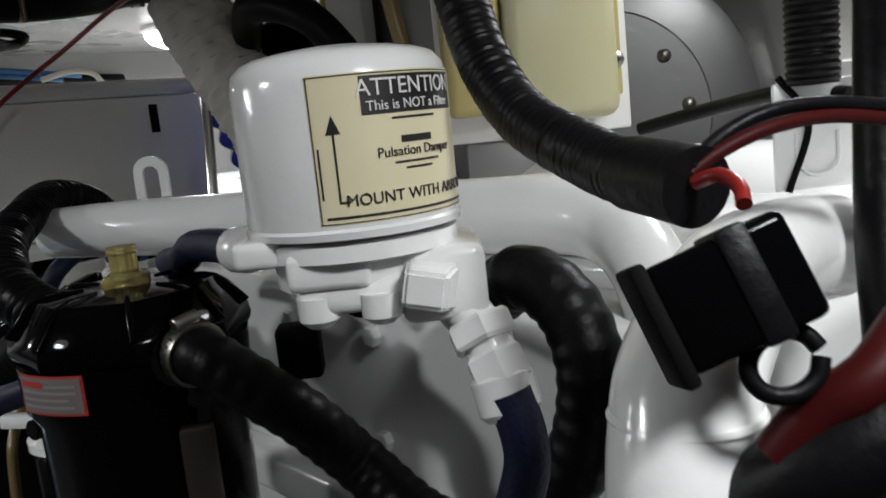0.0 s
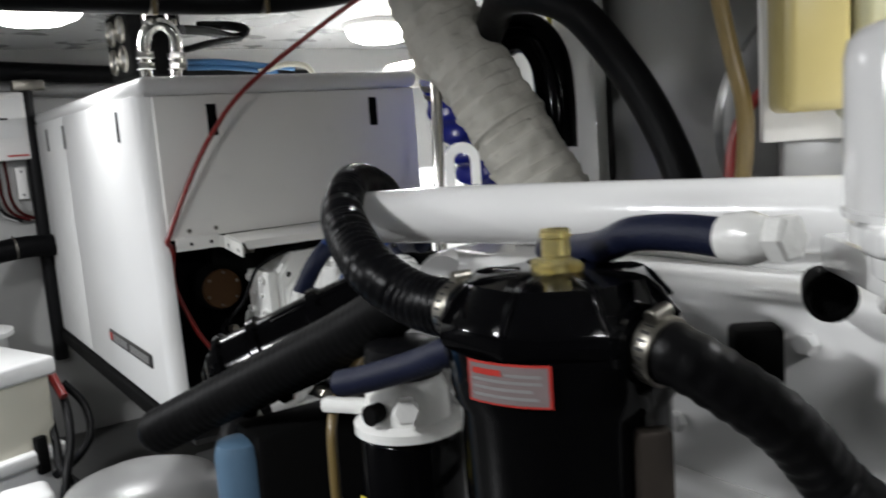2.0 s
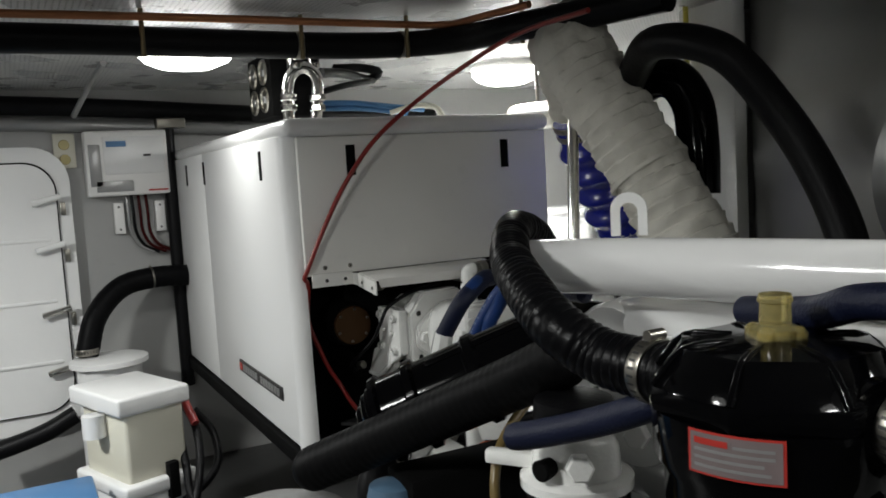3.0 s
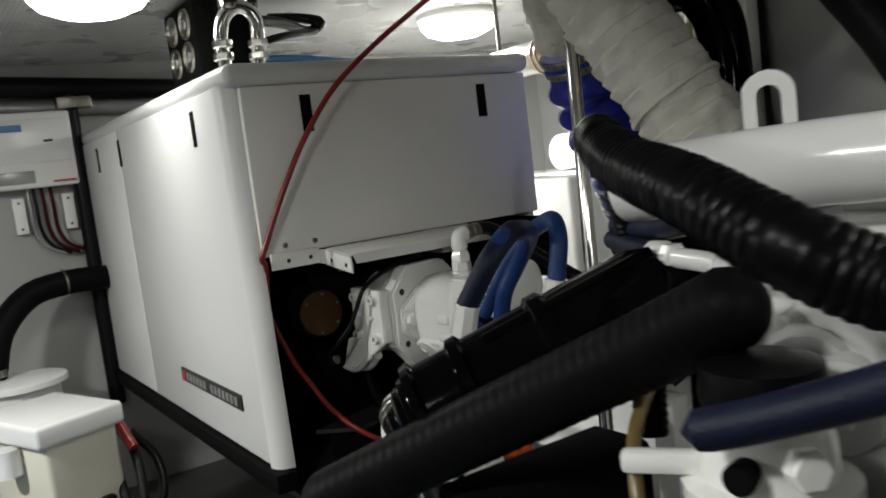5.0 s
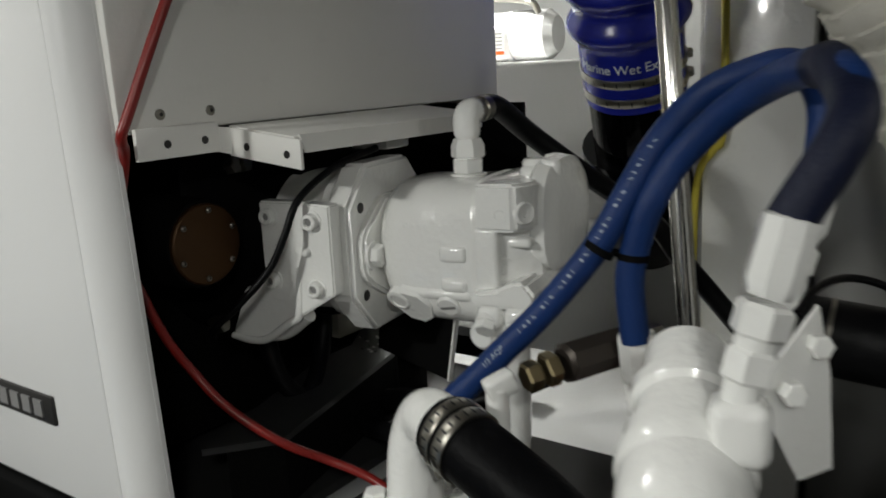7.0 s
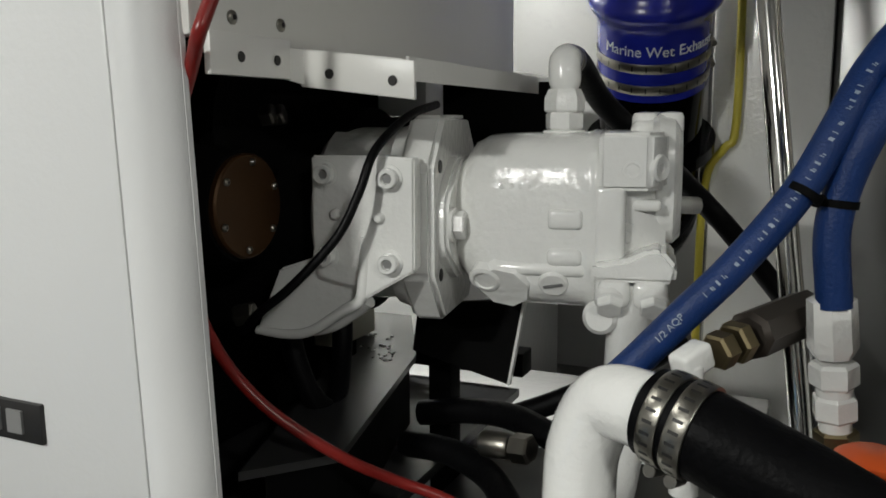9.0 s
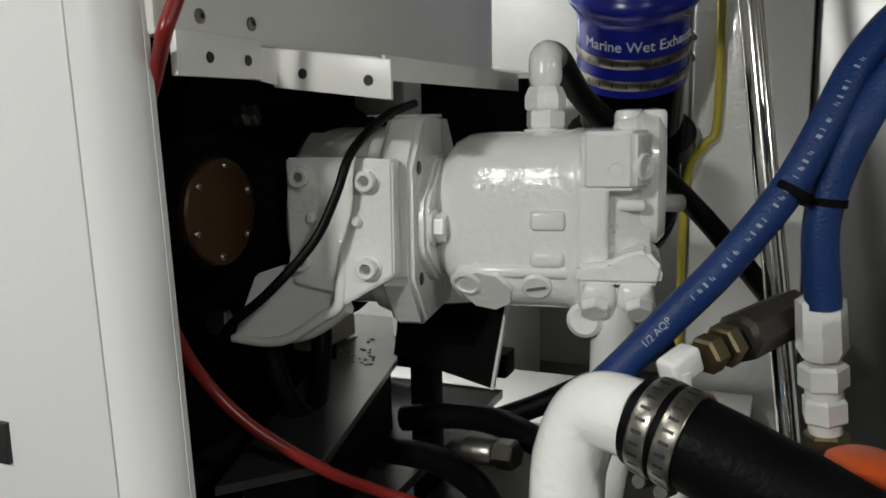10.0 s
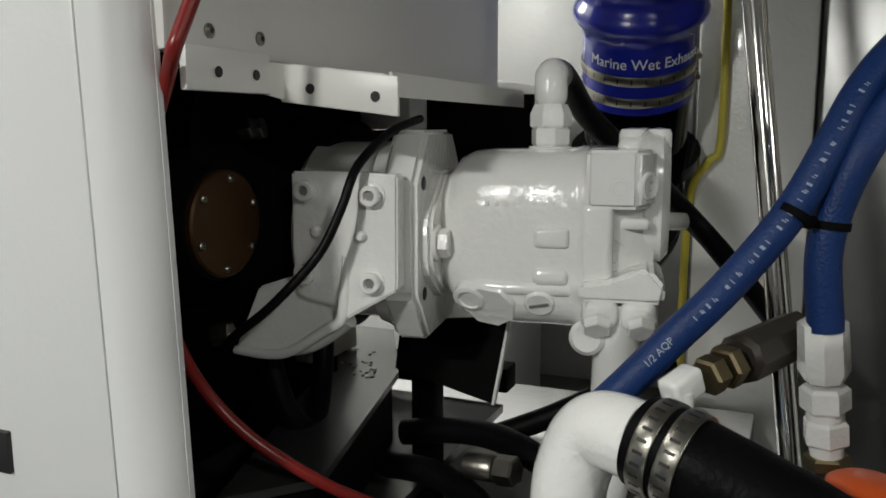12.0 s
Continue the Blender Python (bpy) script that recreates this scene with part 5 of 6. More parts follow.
part("mount_ring", tube([RB @ Vector((0.002 + 0.013 * math.cos(a), 0.0, -0.03 + 0.011 * math.sin(a))) for a in [i * 0.6 for i in range(11)]], 0.0028), M_RUBBER, relay)
hose("taped_cable", [(0.348, 0.186, 0.924), (0.326, 0.19, 0.912), (0.318, 0.202, 0.902), (0.312, 0.212, 0.887)], 0.0085, M_DKRED, "dark red taped cable", "cable")
hose("black_cable", [(0.355, 0.182, 0.908), (0.33, 0.19, 0.893), (0.319, 0.205, 0.881), (0.319, 0.222, 0.862), (0.343, 0.256, 0.807)], 0.017, M_RUBBER, "thick black cable bundle", "cable", seg=18)

# ---- hydraulic hoses and manifold in front of the pump ----
HOSE_A = [(0.59, 1.846, 0.535), (0.602, 1.82, 0.562), (0.616, 1.788, 0.598), (0.63, 1.753, 0.637), (0.648, 1.714, 0.69), (0.662, 1.69, 0.737), (0.682, 1.67, 0.78), (0.702, 1.643, 0.815), (0.702, 1.605, 0.834), (0.686, 1.562, 0.84), (0.67, 1.537, 0.812), (0.655, 1.535, 0.757)]
HOSE_B = [(0.665, 1.684, 0.603), (0.664, 1.689, 0.656), (0.665, 1.684, 0.692), (0.666, 1.67, 0.732), (0.676, 1.648, 0.77), (0.668, 1.605, 0.809), (0.63, 1.555, 0.834), (0.56, 1.51, 0.84), (0.508, 1.49, 0.812), (0.484, 1.515, 0.757)]
ha = thing("hydraulic_hose", "blue braided hydraulic hose with pale print", "hydraulic hose", (0.6, 1.7, 0.6), "hydraulic hoses")
part("tube", tube(HOSE_A, 0.0128, seg=20, step=0.004), M_BLUE, ha)
hb = thing("hydraulic_hose", "blue braided hydraulic hose arching between white fittings", "hydraulic hose", (0.64, 1.62, 0.62), "hydraulic hoses")
part("tube", tube(HOSE_B, 0.0132, seg=20, step=0.004), M_BLUE, hb)
part("scuffed_sleeve", tube([(0.585, 1.524, 0.84), (0.56, 1.51, 0.84), (0.508, 1.49, 0.812), (0.484, 1.515, 0.757)], 0.0145, seg=20), M_NAVY, hb, "dark scuffed sleeve")
# pale print along the hose
path = smooth_path(HOSE_A, 0.003)
eyeq = Vector((0.014, 1.709, 0.744))
dist = [0.0]
for a, b2 in zip(path, path[1:]):
    dist.append(dist[-1] + (b2 - a).length)


def along_hose(c, s0):
    s = s0 + c.x
    k = max(0, min(len(path) - 2, next((i for i, d in enumerate(dist) if d > s), len(path) - 1) - 1))
    d = (path[k + 1] - path[k]).normalized()
    p = path[k] + d * (s - dist[k])
    v = (eyeq - p)
    v = (v - d * v.dot(d)).normalized()
    w = v.cross(d)
    if w.z < 0:
        w = -w
    ang = (c.y) / 0.0132
    return p + (v * math.cos(ang) + w * math.sin(ang)) * (0.013 + c.z)


letters("1/2 AQP", 0.0078, lambda c: along_hose(c, 0.075), M_FADED, ha)
for i in range(34):
    if i % 9 in (4, 8):
        continue
    s0 = 0.112 + 0.0062 * i
    bb = box(-0.0011, -0.0004 + 0.0005 * (i % 3), -0.0022 + 0.0006 * (i % 2), 0.0022 - 0.0007 * (i % 4 == 1), 0.0, 0.0003)
    if i % 2:
        bb = box(0.0006, 0.0014, -0.0022, 0.0004 + 0.0006 * (i % 3), 0.0, 0.0003, bm=bb)
    for v in bb.verts:
        v.co = along_hose(v.co, s0)
    part("print_bar", bb, M_FADED, ha, smooth=0)
tie = thing("cable_tie", "black cable tie holding two hydraulic hoses", "cable tie", (0.67, 1.72, 0.68))
T0, T1 = Vector((0.647, 1.71, 0.69)), Vector((0.665, 1.686, 0.682))
part("band", rod(T0 + (T0 - T1) * 0.25, T1 + (T1 - T0) * 0.3, 0.0035, 10), M_MATTE, tie)
part("band_loop", lathe(T0, Vector((0.25, -0.45, 0.8)), [(-0.003, 0.0145), (0.003, 0.0145)], 20), M_MATTE, tie)
part("band_loop", lathe(T1, Vector((0.05, -0.1, 1)), [(-0.003, 0.0145), (0.003, 0.0145)], 20), M_MATTE, tie)


def swivel(name, label, p, q, r=0.0165, base=None):
    """A white-painted crimped hose end: collar, taper and nuts from p (hose) to q."""
    p, q = Vector(p), Vector(q)
    d = (q - p).normalized()
    n = (q - p).length
    ob = thing(name, label, "hose fitting", q)
    part("collar", lathe(p - d * 0.004, d, [(0, r * 0.8), (0.002, r), (n * 0.38, r * 1.04), (n * 0.46, r * 0.8)], 8), M_PUMP, ob)
    part("nut", hexnut(p + d * n * 0.46, d, n * 0.2, r * 1.02), M_PUMP, ob)
    part("neck", lathe(p + d * n * 0.64, d, [(0, r * 0.78), (n * 0.08, r * 0.78)], 16), M_PUMP, ob)
    part("nut", hexnut(p + d * n * 0.72, d, n * 0.2, r * 0.96, spin=0.4), M_PUMP, ob)
    part("stub", lathe(p + d * n * 0.9, d, [(0, r * 0.7), (n * 0.14, r * 0.7)], 16), M_PUMP, ob)
    return ob


FA, FA2 = (0.484, 1.515, 0.757), (0.466, 1.535, 0.655)
FB, FB2 = (0.655, 1.535, 0.757), (0.64, 1.56, 0.65)
FC, FC2 = [(0.671, 1.686, 0.606), (0.679, 1.677, 0.502)]
swivel("hose_end", "white-painted hydraulic hose end", FA, FA2, 0.0165)
swivel("hose_end", "white-painted hydraulic hose end", FB, FB2, 0.0165)
swivel("hose_end", "white-painted hydraulic hose end with brass nut", FC, FC2, 0.018)
part("brass_nut", hexnut(FC2, Vector(FC2) - Vector(FC), 0.012, 0.017), M_BRASS, bpy.data.objects["hose_end.002"])
man = thing("hydraulic_manifold", "white-painted hydraulic strainer with dome end", "manifold", (0.45, 1.53, 0.0))
DC = Vector((0.432, 1.556, 0.586))
DD = Vector((-0.88, -0.3, -0.34)).normalized()
part("dome", lathe(DC, DD, [(-0.06, 0.04), (-0.012, 0.042), (0.008, 0.041), (0.024, 0.034), (0.032, 0.026), (0.05, 0.025)], 40), M_PUMP, man)
part("body", lathe(DC - DD * 0.025, -DD, [(0, 0.042), (0.004, 0.044), (0.016, 0.044), (0.02, 0.037), (0.06, 0.035), (0.064, 0.039), (0.076, 0.039), (0.08, 0.033), (0.12, 0.03)], 36), M_PUMP, man)
part("top_pad", box(-0.018, 0.018, -0.018, 0.018, -0.03, 0.01, 0.009, 4, m=Matrix.Translation(Vector(FA2) + Vector((0.0, 0.0, -0.012))) @ pose(0, 0, 0, 0, 5, 16)), M_PUMP, man)
part("outlet_hose", tube([DC + DD * 0.03, DC + DD * 0.07, DC + DD * 0.1 + Vector((0, -0.012, -0.03)), DC + DD * 0.11 + Vector((0.01, -0.03, -0.09)), DC + DD * 0.1 + Vector((0.02, -0.04, -0.25))], 0.0285, seg=24), M_RUBBER_GREY, man, "black rubber outlet hose")
clamp(DC + DD * 0.058, DD, 0.0292, 0.013, man, screw=(0.3, 0.2, -1))
BP = sheet([(0.544, 1.548, 0.625), (0.617, 1.523, 0.67), (0.618, 1.514, 0.621), (0.587, 1.504, 0.561), (0.547, 1.518, 0.566)], 0.006, (0.8, 0.5, 0))
plate3 = part("bracket_plate", BP, M_PUMP, man, "white bracket plate with bolts")
for p in [(0.604, 1.522, 0.645), (0.56, 1.529, 0.624)]:
    part("bolt", hexnut(Vector(p), (-0.75, -0.6, 0.1), 0.012, 0.009), M_PUMP, plate3)
part("post", box(DC.x + 0.02, DC.x + 0.08, DC.y - 0.05, DC.y + 0.02, 0.0, DC.z - 0.02, 0.008), M_PUMP, man)
blk2 = thing("black_accumulator", "black cylinder with a steel ring behind the manifold", "cylinder", (0.8, 1.45, 0.0))
K0, K1 = [Vector(v) for v in [(0.739, 1.565, 0.609), (0.751, 1.46, 0.598)]]
part("shell", lathe(K0, K1 - K0, [(0, 0.025), (0.003, 0.034), ((K1 - K0).length, 0.034)], 28), M_RUBBER, blk2)
part("ring", lathe(K0, K1 - K0, [(0.025, 0.0355), (0.029, 0.0355)], 28), M_STEEL, blk2)
part("stand", box(K1.x + 0.0, K1.x + 0.035, K1.y - 0.03, K1.y + 0.01, 0.0, K1.z - 0.02, 0.004), M_PUMP, blk2)
hose("thin_cable", [(0.628, 1.541, 0.659), (0.678, 1.536, 0.668), (0.726, 1.523, 0.665), (0.754, 1.5, 0.654), (0.777, 1.479, 0.632)], 0.0035, M_RUBBER, "thin black cable over the accumulator", "cable")
# transfer pump with elbow and clamped hose
tp = thing("transfer_pump", "white-painted pump flange with elbow and clamped black hose", "pump", (0.57, 1.86, 0.0))
EL = [(0.535, 1.846, 0.40), (0.537, 1.846, 0.47), (0.539, 1.843, 0.515), (0.536, 1.826, 0.549), (0.515, 1.788, 0.554)]
part("elbow", tube(EL, 0.0265, seg=28, step=0.004), M_PUMP, tp)
HS = [(0.517, 1.791, 0.5545), (0.507, 1.765, 0.55), (0.5, 1.727, 0.537), (0.492, 1.684, 0.52), (0.478, 1.615, 0.486), (0.462, 1.545, 0.42)]
part("hose", tube(HS, 0.03, seg=32, step=0.005), M_RUBBER_GREY, tp, "black rubber hose")
hdir = Vector(HS[1]) - Vector(HS[0])
for u in (0.45, 1.03):
    clamp(Vector(HS[0]) + hdir * u, hdir + (Vector(HS[2]) - Vector(HS[1])) * (0.3 if u > 1 else 0.0), 0.0307, 0.0135, tp, screw=(-0.2, 0.1, -1))
BF = Vector((0.537, 1.846, 0.45))
part("flange", box(-0.05, 0.05, -0.04, 0.04, -0.05, 0.0, 0.01, m=Matrix.Translation(BF) @ pose(0, 0, 0, 0, 0, -30)), M_PUMP, tp)
for dx, dy in ((-0.036, -0.02), (0.036, -0.02), (-0.03, 0.03), (0.034, 0.028)):
    q = BF + Vector((dx * 0.86 + dy * 0.5, -dx * 0.5 + dy * 0.86, 0.0))
    part("flange_bolt", hexnut(q, (0, 0, 1), 0.016, 0.012, lathe(q, (0, 0, 1), [(-0.002, 0.016), (0.004, 0.016)], 16)), M_PUMP, tp)
part("pump_body", lathe(BF - Vector((0, 0, 0.04)), (0, 0, -1), [(0, 0.05), (0.1, 0.055), (0.12, 0.04), (BF.z - 0.04, 0.04)], 30), M_PUMP, tp)
# check valve beside the elbow
cv = thing("check_valve", "brass check valve with white elbow and dark sleeve", "valve", (0.57, 1.77, 0.5))
V0, V1, V2, V3 = [Vector(v) for v in [(0.578, 1.778, 0.572), (0.607, 1.76, 0.576), (0.636, 1.743, 0.581), (0.73, 1.702, 0.584)]]
part("elbow", box(-0.011, 0.018, -0.0095, 0.0095, -0.01, 0.011, 0.004, 3, m=Matrix.Translation(V0) @ pose(0, 0, 0, 0, -20, -35)), M_PUMP, cv)
part("stem", rod(V0, V0 - Vector((0, 0, 0.1)), 0.011), M_PUMP, cv)
part("nut", hexnut(V1 - (V2 - V1) * 0.2, V2 - V1, 0.016, 0.0145), M_BRASS, cv)
part("nut", hexnut(V1 + (V2 - V1) * 0.4, V2 - V1, 0.014, 0.0165), M_BRASS, cv)
part("sleeve", lathe(V2, V3 - V2, [(0, 0.015), (0.004, 0.0195), ((V3 - V2).length - 0.004, 0.0195), ((V3 - V2).length, 0.014)], 8), M_DARKST, cv)
part("end_nut", hexnut(V3, V3 - V2, 0.02, 0.012), M_STEEL, cv)
# hoses and caps on the sole below
hose("floor_hose", [(0.803, 2.103, 0.411), (0.8, 2.045, 0.423), (0.781, 1.985, 0.431), (0.752, 1.928, 0.426), (0.717, 1.863, 0.411)], 0.0145, M_RUBBER, "black hose lying under the pump")
hose("floor_hose", [(0.759, 2.102, 0.391), (0.743, 2.041, 0.397), (0.716, 1.986, 0.391), (0.677, 1.948, 0.38)], 0.0145, M_RUBBER, "black hose lying under the pump")
hose("floor_hose", [(0.869, 2.017, 0.396), (0.897, 1.957, 0.419), (0.927, 1.885, 0.456), (0.965, 1.834, 0.484)], 0.0135, M_RUBBER, "black hose rising beside the pump suction")
bfit = thing("hose_coupling", "dark steel hose coupling under the pump", "coupling", (0.8, 2.0, 0.3))
c0, c1 = [Vector(v) for v in [(0.726, 1.996, 0.421), (0.71, 1.923, 0.429)]]
part("sleeve", lathe(c0, c1 - c0, [(0, 0.011), (0.002, 0.0135), (0.03, 0.0135), (0.034, 0.011)], 14), M_STEEL, bfit)
part("nut", hexnut(c0 + (c1 - c0).normalized() * 0.036, c1 - c0, 0.022, 0.015), M_STEEL, bfit)
oc = thing("orange_cap", "orange plastic filler cap", "cap", (0.66, 1.64, 0.3))
o0 = Vector([(0.64, 1.652, 0.502)][0])
part("cap", lathe(o0, (0, 0, -1), [(0, 0.02), (0.004, 0.027), (0.02, 0.028), (0.022, 0.024)], 24), M_ORANGE, oc)
part("neck", rod(o0 - Vector((0, 0, 0.022)), Vector((o0.x, o0.y, 0.0)), 0.022), M_MATTE, oc)
# twin blue hoses above the cooler
for n, pts in enumerate(([(0.544, 1.305, 0.853), (0.528, 1.256, 0.853), (0.494, 1.195, 0.858), (0.474, 1.146, 0.866), (0.462, 1.101, 0.869)], [(0.54, 1.308, 0.839), (0.521, 1.263, 0.836), (0.499, 1.221, 0.835), (0.489, 1.196, 0.833)])):
    hose("pilot_hose", pts, 0.0105, M_NAVY, "dark blue pilot hose above the oil cooler", round_ends=True)
y0, y1 = [Vector(v) for v in [(0.488, 1.2, 0.833), (0.457, 1.1, 0.833)]]
yf = thing("hose_end", "white-painted hose end above the oil cooler", "hose fitting", y0)
part("collar", lathe(y0, y1 - y0, [(0, 0.012), (0.002, 0.0145), (0.022, 0.0145), (0.026, 0.011)], 10), M_PUMP, yf)
part("nut", hexnut(y0 + (y1 - y0).normalized() * 0.026, y1 - y0, 0.014, 0.014), M_PUMP, yf)
part("neck", rod(y0 + (y1 - y0).normalized() * 0.04, y1, 0.0095), M_PUMP, yf)

# ---- things on the ceiling and on the generator's lid ----
cd = thing("ceiling_conduit", "thick black cable conduit hung below the ceiling", "conduit", (0.4, 2.1, 1.29))
CPTS = [(-0.206, 2.128, 1.325), (-0.016, 2.113, 1.325), (0.291, 2.121, 1.325), (0.539, 2.12, 1.325), (0.716, 2.08, 1.325), (0.817, 1.99, 1.325), (0.866, 1.849, 1.325), (0.932, 1.674, 1.325), (0.983, 1.498, 1.325)]
part("sleeve", tube(CPTS, 0.03, seg=20, step=0.02), M_RUBBER, cd)
for p in [(0.141, 2.121, 1.325), (0.475, 2.124, 1.325), (0.712, 2.081, 1.325), (0.88, 1.86, 1.325)]:
    hg = part("hanger", rod((p[0], p[1] - 0.032, 1.29), (p[0], p[1] - 0.032, CEIL), 0.005), M_BRASS, cd)
    part("hanger_clip", lathe((p[0] - 0.008, p[1], 1.325), (1, 0.05, 0), [(0, 0.0315), (0.016, 0.0315)], 20), M_STEEL, hg)
hose("copper_pipe", [(-0.198, 2.07, 1.36), (0.222, 2.039, 1.36), (0.64, 2.028, 1.36), (0.792, 2.008, 1.36), (0.829, 1.904, 1.36), (0.862, 1.773, 1.36)], 0.008, M_COPPER, "dull copper pipe along the ceiling", "pipe")
hose("ceiling_brace", [(0.089, 3.3, 1.281), (0.123, 3.1, 1.348), (0.141, 2.795, 1.38)], 0.009, M_GREY, "grey strut up to the ceiling", "strut")
hose("wall_conduit", [(-0.294, 3.42, 1.335), (0.187, 3.42, 1.317), (0.724, 3.42, 1.288), (1.484, 3.42, 1.262)], 0.032, M_RUBBER, "black conduit along the top of the bulkhead", "conduit", step=0.05)
hose("wall_conduit", [(-0.301, 3.44, 1.277), (0.183, 3.44, 1.257), (0.662, 3.44, 1.236)], 0.022, M_GREY, "grey conduit along the top of the bulkhead", "conduit", step=0.05)
fb = thing("fan_box", "black electronics box with round cooling fans", "electronics box", (0.6, 2.5, 1.16))
FM = Matrix.Translation([(0.587, 2.545, 1.288)][0]) @ pose(0, 0, 0, 0, 0, 0)
part("case", box(-0.06, 0.08, -0.02, 0.2, -0.085, 0.09, 0.006, m=FM), M_MATTE, fb)
for y, z in ((0.04, -0.035), (0.14, -0.035), (0.04, 0.04), (0.14, 0.04)):
    fan = part("fan_ring", lathe(FM @ Vector((-0.0605, y, z)), (-1, 0, 0), [(0, 0.036), (0.006, 0.034), (0.006, 0.028), (0.001, 0.026)], 20), M_STEEL, fb)
    part("fan_hub", lathe(FM @ Vector((-0.0605, y, z)), (-1, 0, 0), [(0, 0.012), (0.005, 0.01)], 14), M_GREY, fan)
ul = thing("vented_loop", "chrome U-shaped vented loop on the generator lid", "vented loop", (0.55, 2.3, 1.16))
part("tube", tube([(0.491, 2.271, 1.174), (0.489, 2.266, 1.231), (0.496, 2.259, 1.271), (0.512, 2.252, 1.29), (0.528, 2.246, 1.294), (0.545, 2.241, 1.286), (0.557, 2.24, 1.265), (0.557, 2.245, 1.222), (0.552, 2.251, 1.172)], 0.014, seg=18), M_CHROME, ul)
for p in [(0.491, 2.266, 1.225), (0.557, 2.245, 1.222), (0.491, 2.269, 1.201), (0.556, 2.248, 1.198)]:
    part("nut", hexnut(Vector(p) - Vector((0, 0, 0.008)), (0, 0, 1), 0.016, 0.02), M_CHROME, ul)
part("valve", box(-0.016, 0.016, -0.016, 0.016, -0.01, 0.05, 0.004, m=Matrix.Translation([(0.508, 2.251, 1.3)][0])), M_CHROME, ul)
part("valve", box(-0.012, 0.012, -0.012, 0.012, -0.01, 0.04, 0.004, m=Matrix.Translation([(0.558, 2.256, 1.302)][0])), M_CHROME, ul)
hose("sleeved_cable", [(0.651, 2.467, 1.313), (0.75, 2.537, 1.319), (0.847, 2.607, 1.313), (0.878, 2.592, 1.332), (0.833, 2.609, 1.346), (0.739, 2.592, 1.342)], 0.013, M_RUBBER, "black sleeved cables behind the vented loop", "cable")
hose("sleeved_cable", [(0.649, 2.474, 1.261), (0.732, 2.495, 1.282), (0.843, 2.556, 1.303)], 0.009, M_RUBBER, "black sleeved cable behind the vented loop", "cable")
for k, (mt, dy, lab) in enumerate(((M_BLUEP, 0, "blue insulated cable on the generator lid"), (M_BLUEP, 9, "blue insulated cable on the generator lid"), (M_BEIGE, 15, "beige cable on the generator lid"))):
    pts = [[(0.689, 2.569, 1.241), (0.785, 2.554, 1.238), (0.89, 2.554, 1.228), (0.998, 2.549, 1.217)], [(0.688, 2.571, 1.226), (0.785, 2.556, 1.224), (0.875, 2.562, 1.217), (0.952, 2.572, 1.209)], [(0.886, 2.547, 1.208), (0.954, 2.514, 1.225), (1.006, 2.488, 1.217), (1.027, 2.48, 1.188)]][k]
    hose("lid_cable", pts, 0.008, mt, lab, "cable")

# ---- bulkhead: control box, socket, door, hose ----
WY = 3.47
ctl = thing("control_box", "pale grey wall control box with a blue sticker", "control box", (0.25, WY, 1.01))
x0, z1 = 0.118, 1.237
part("case", box(x0, x0 + 0.275, WY - 0.075, WY, 1.01, z1, 0.008, 3), M_LABEL, ctl)
part("display", box(x0 + 0.06, x0 + 0.26, WY - 0.078, WY - 0.07, 1.085, 1.215, 0.002), M_DOOR, ctl)
part("blue_sticker", box(x0 + 0.07, x0 + 0.135, WY - 0.081, WY - 0.07, 1.18, 1.2), M_BLUEP, ctl, "blue sticker")
part("dark_mark", box(x0 + 0.19, x0 + 0.215, WY - 0.081, WY - 0.07, 1.145, 1.152), M_INK, ctl)
part("grille", box(x0 + 0.012, x0 + 0.05, WY - 0.079, WY - 0.07, 1.045, 1.19, 0.001), M_GREY, ctl)
part("grille", box(x0 + 0.03, x0 + 0.15, WY - 0.079, WY - 0.07, 1.025, 1.062, 0.001), M_GREY, ctl)
part("red_strip", box(x0 + 0.2, x0 + 0.265, WY - 0.079, WY - 0.07, 1.022, 1.028), M_REDLAB, ctl)
sock = thing("wall_socket", "beige double wall socket on the bulkhead", "socket", (0.06, WY, 1.12))
part("plate", box(0.025, 0.095, WY - 0.02, WY, 1.115, 1.235, 0.005), M_BEIGE, sock)
for z in (1.145, 1.195):
    part("outlet", lathe((0.06, WY - 0.02, z), (0, -1, 0), [(0, 0.018), (0.003, 0.016)], 18), M_YPLAST, sock)
for x in (0.2, 0.34):
    pb = thing("wall_bracket", "small white bracket with two holes on the bulkhead", "bracket", (x + 0.015, WY, 0.88), "wall brackets")
    part("plate", box(x, x + 0.034, WY - 0.03, WY, 0.875, 0.985, 0.003), M_LABEL, pb)
    for z in (0.89, 0.97):
        part("hole", lathe((x + 0.017, WY - 0.03, z), (0, -1, 0), [(0, 0.004), (0.001, 0.003)], 10), M_INK, pb)
for n, (x, mt) in enumerate(((0.262, M_RUBBER), (0.285, M_DKRED), (0.31, M_DKRED), (0.245, M_GREY))):
    hose("box_cable", [(x, WY - 0.03, 1.012), (x + 0.002, WY - 0.035, 0.95), (x + 0.006, WY - 0.03, 0.88), (x + 0.03, WY - 0.03, 0.83), (x + 0.08, WY - 0.03, 0.80)], 0.0055, mt, "cable below the control box", "cable")
hose("wall_pipe", [(0.40, WY - 0.05, 0.3), (0.40, WY - 0.05, 0.8), (0.40, WY - 0.05, 1.3)], 0.024, M_RUBBER, "black upright pipe on the bulkhead", "pipe")
part("clip", box(0.36, 0.46, WY - 0.09, WY - 0.0, 1.24, 1.275, 0.004), M_STEEL, bpy.data.objects["wall_pipe"])
wh = thing("bilge_hose", "thick black hose bending down to the white canister", "hose", (0.1, 3.3, 0.45))
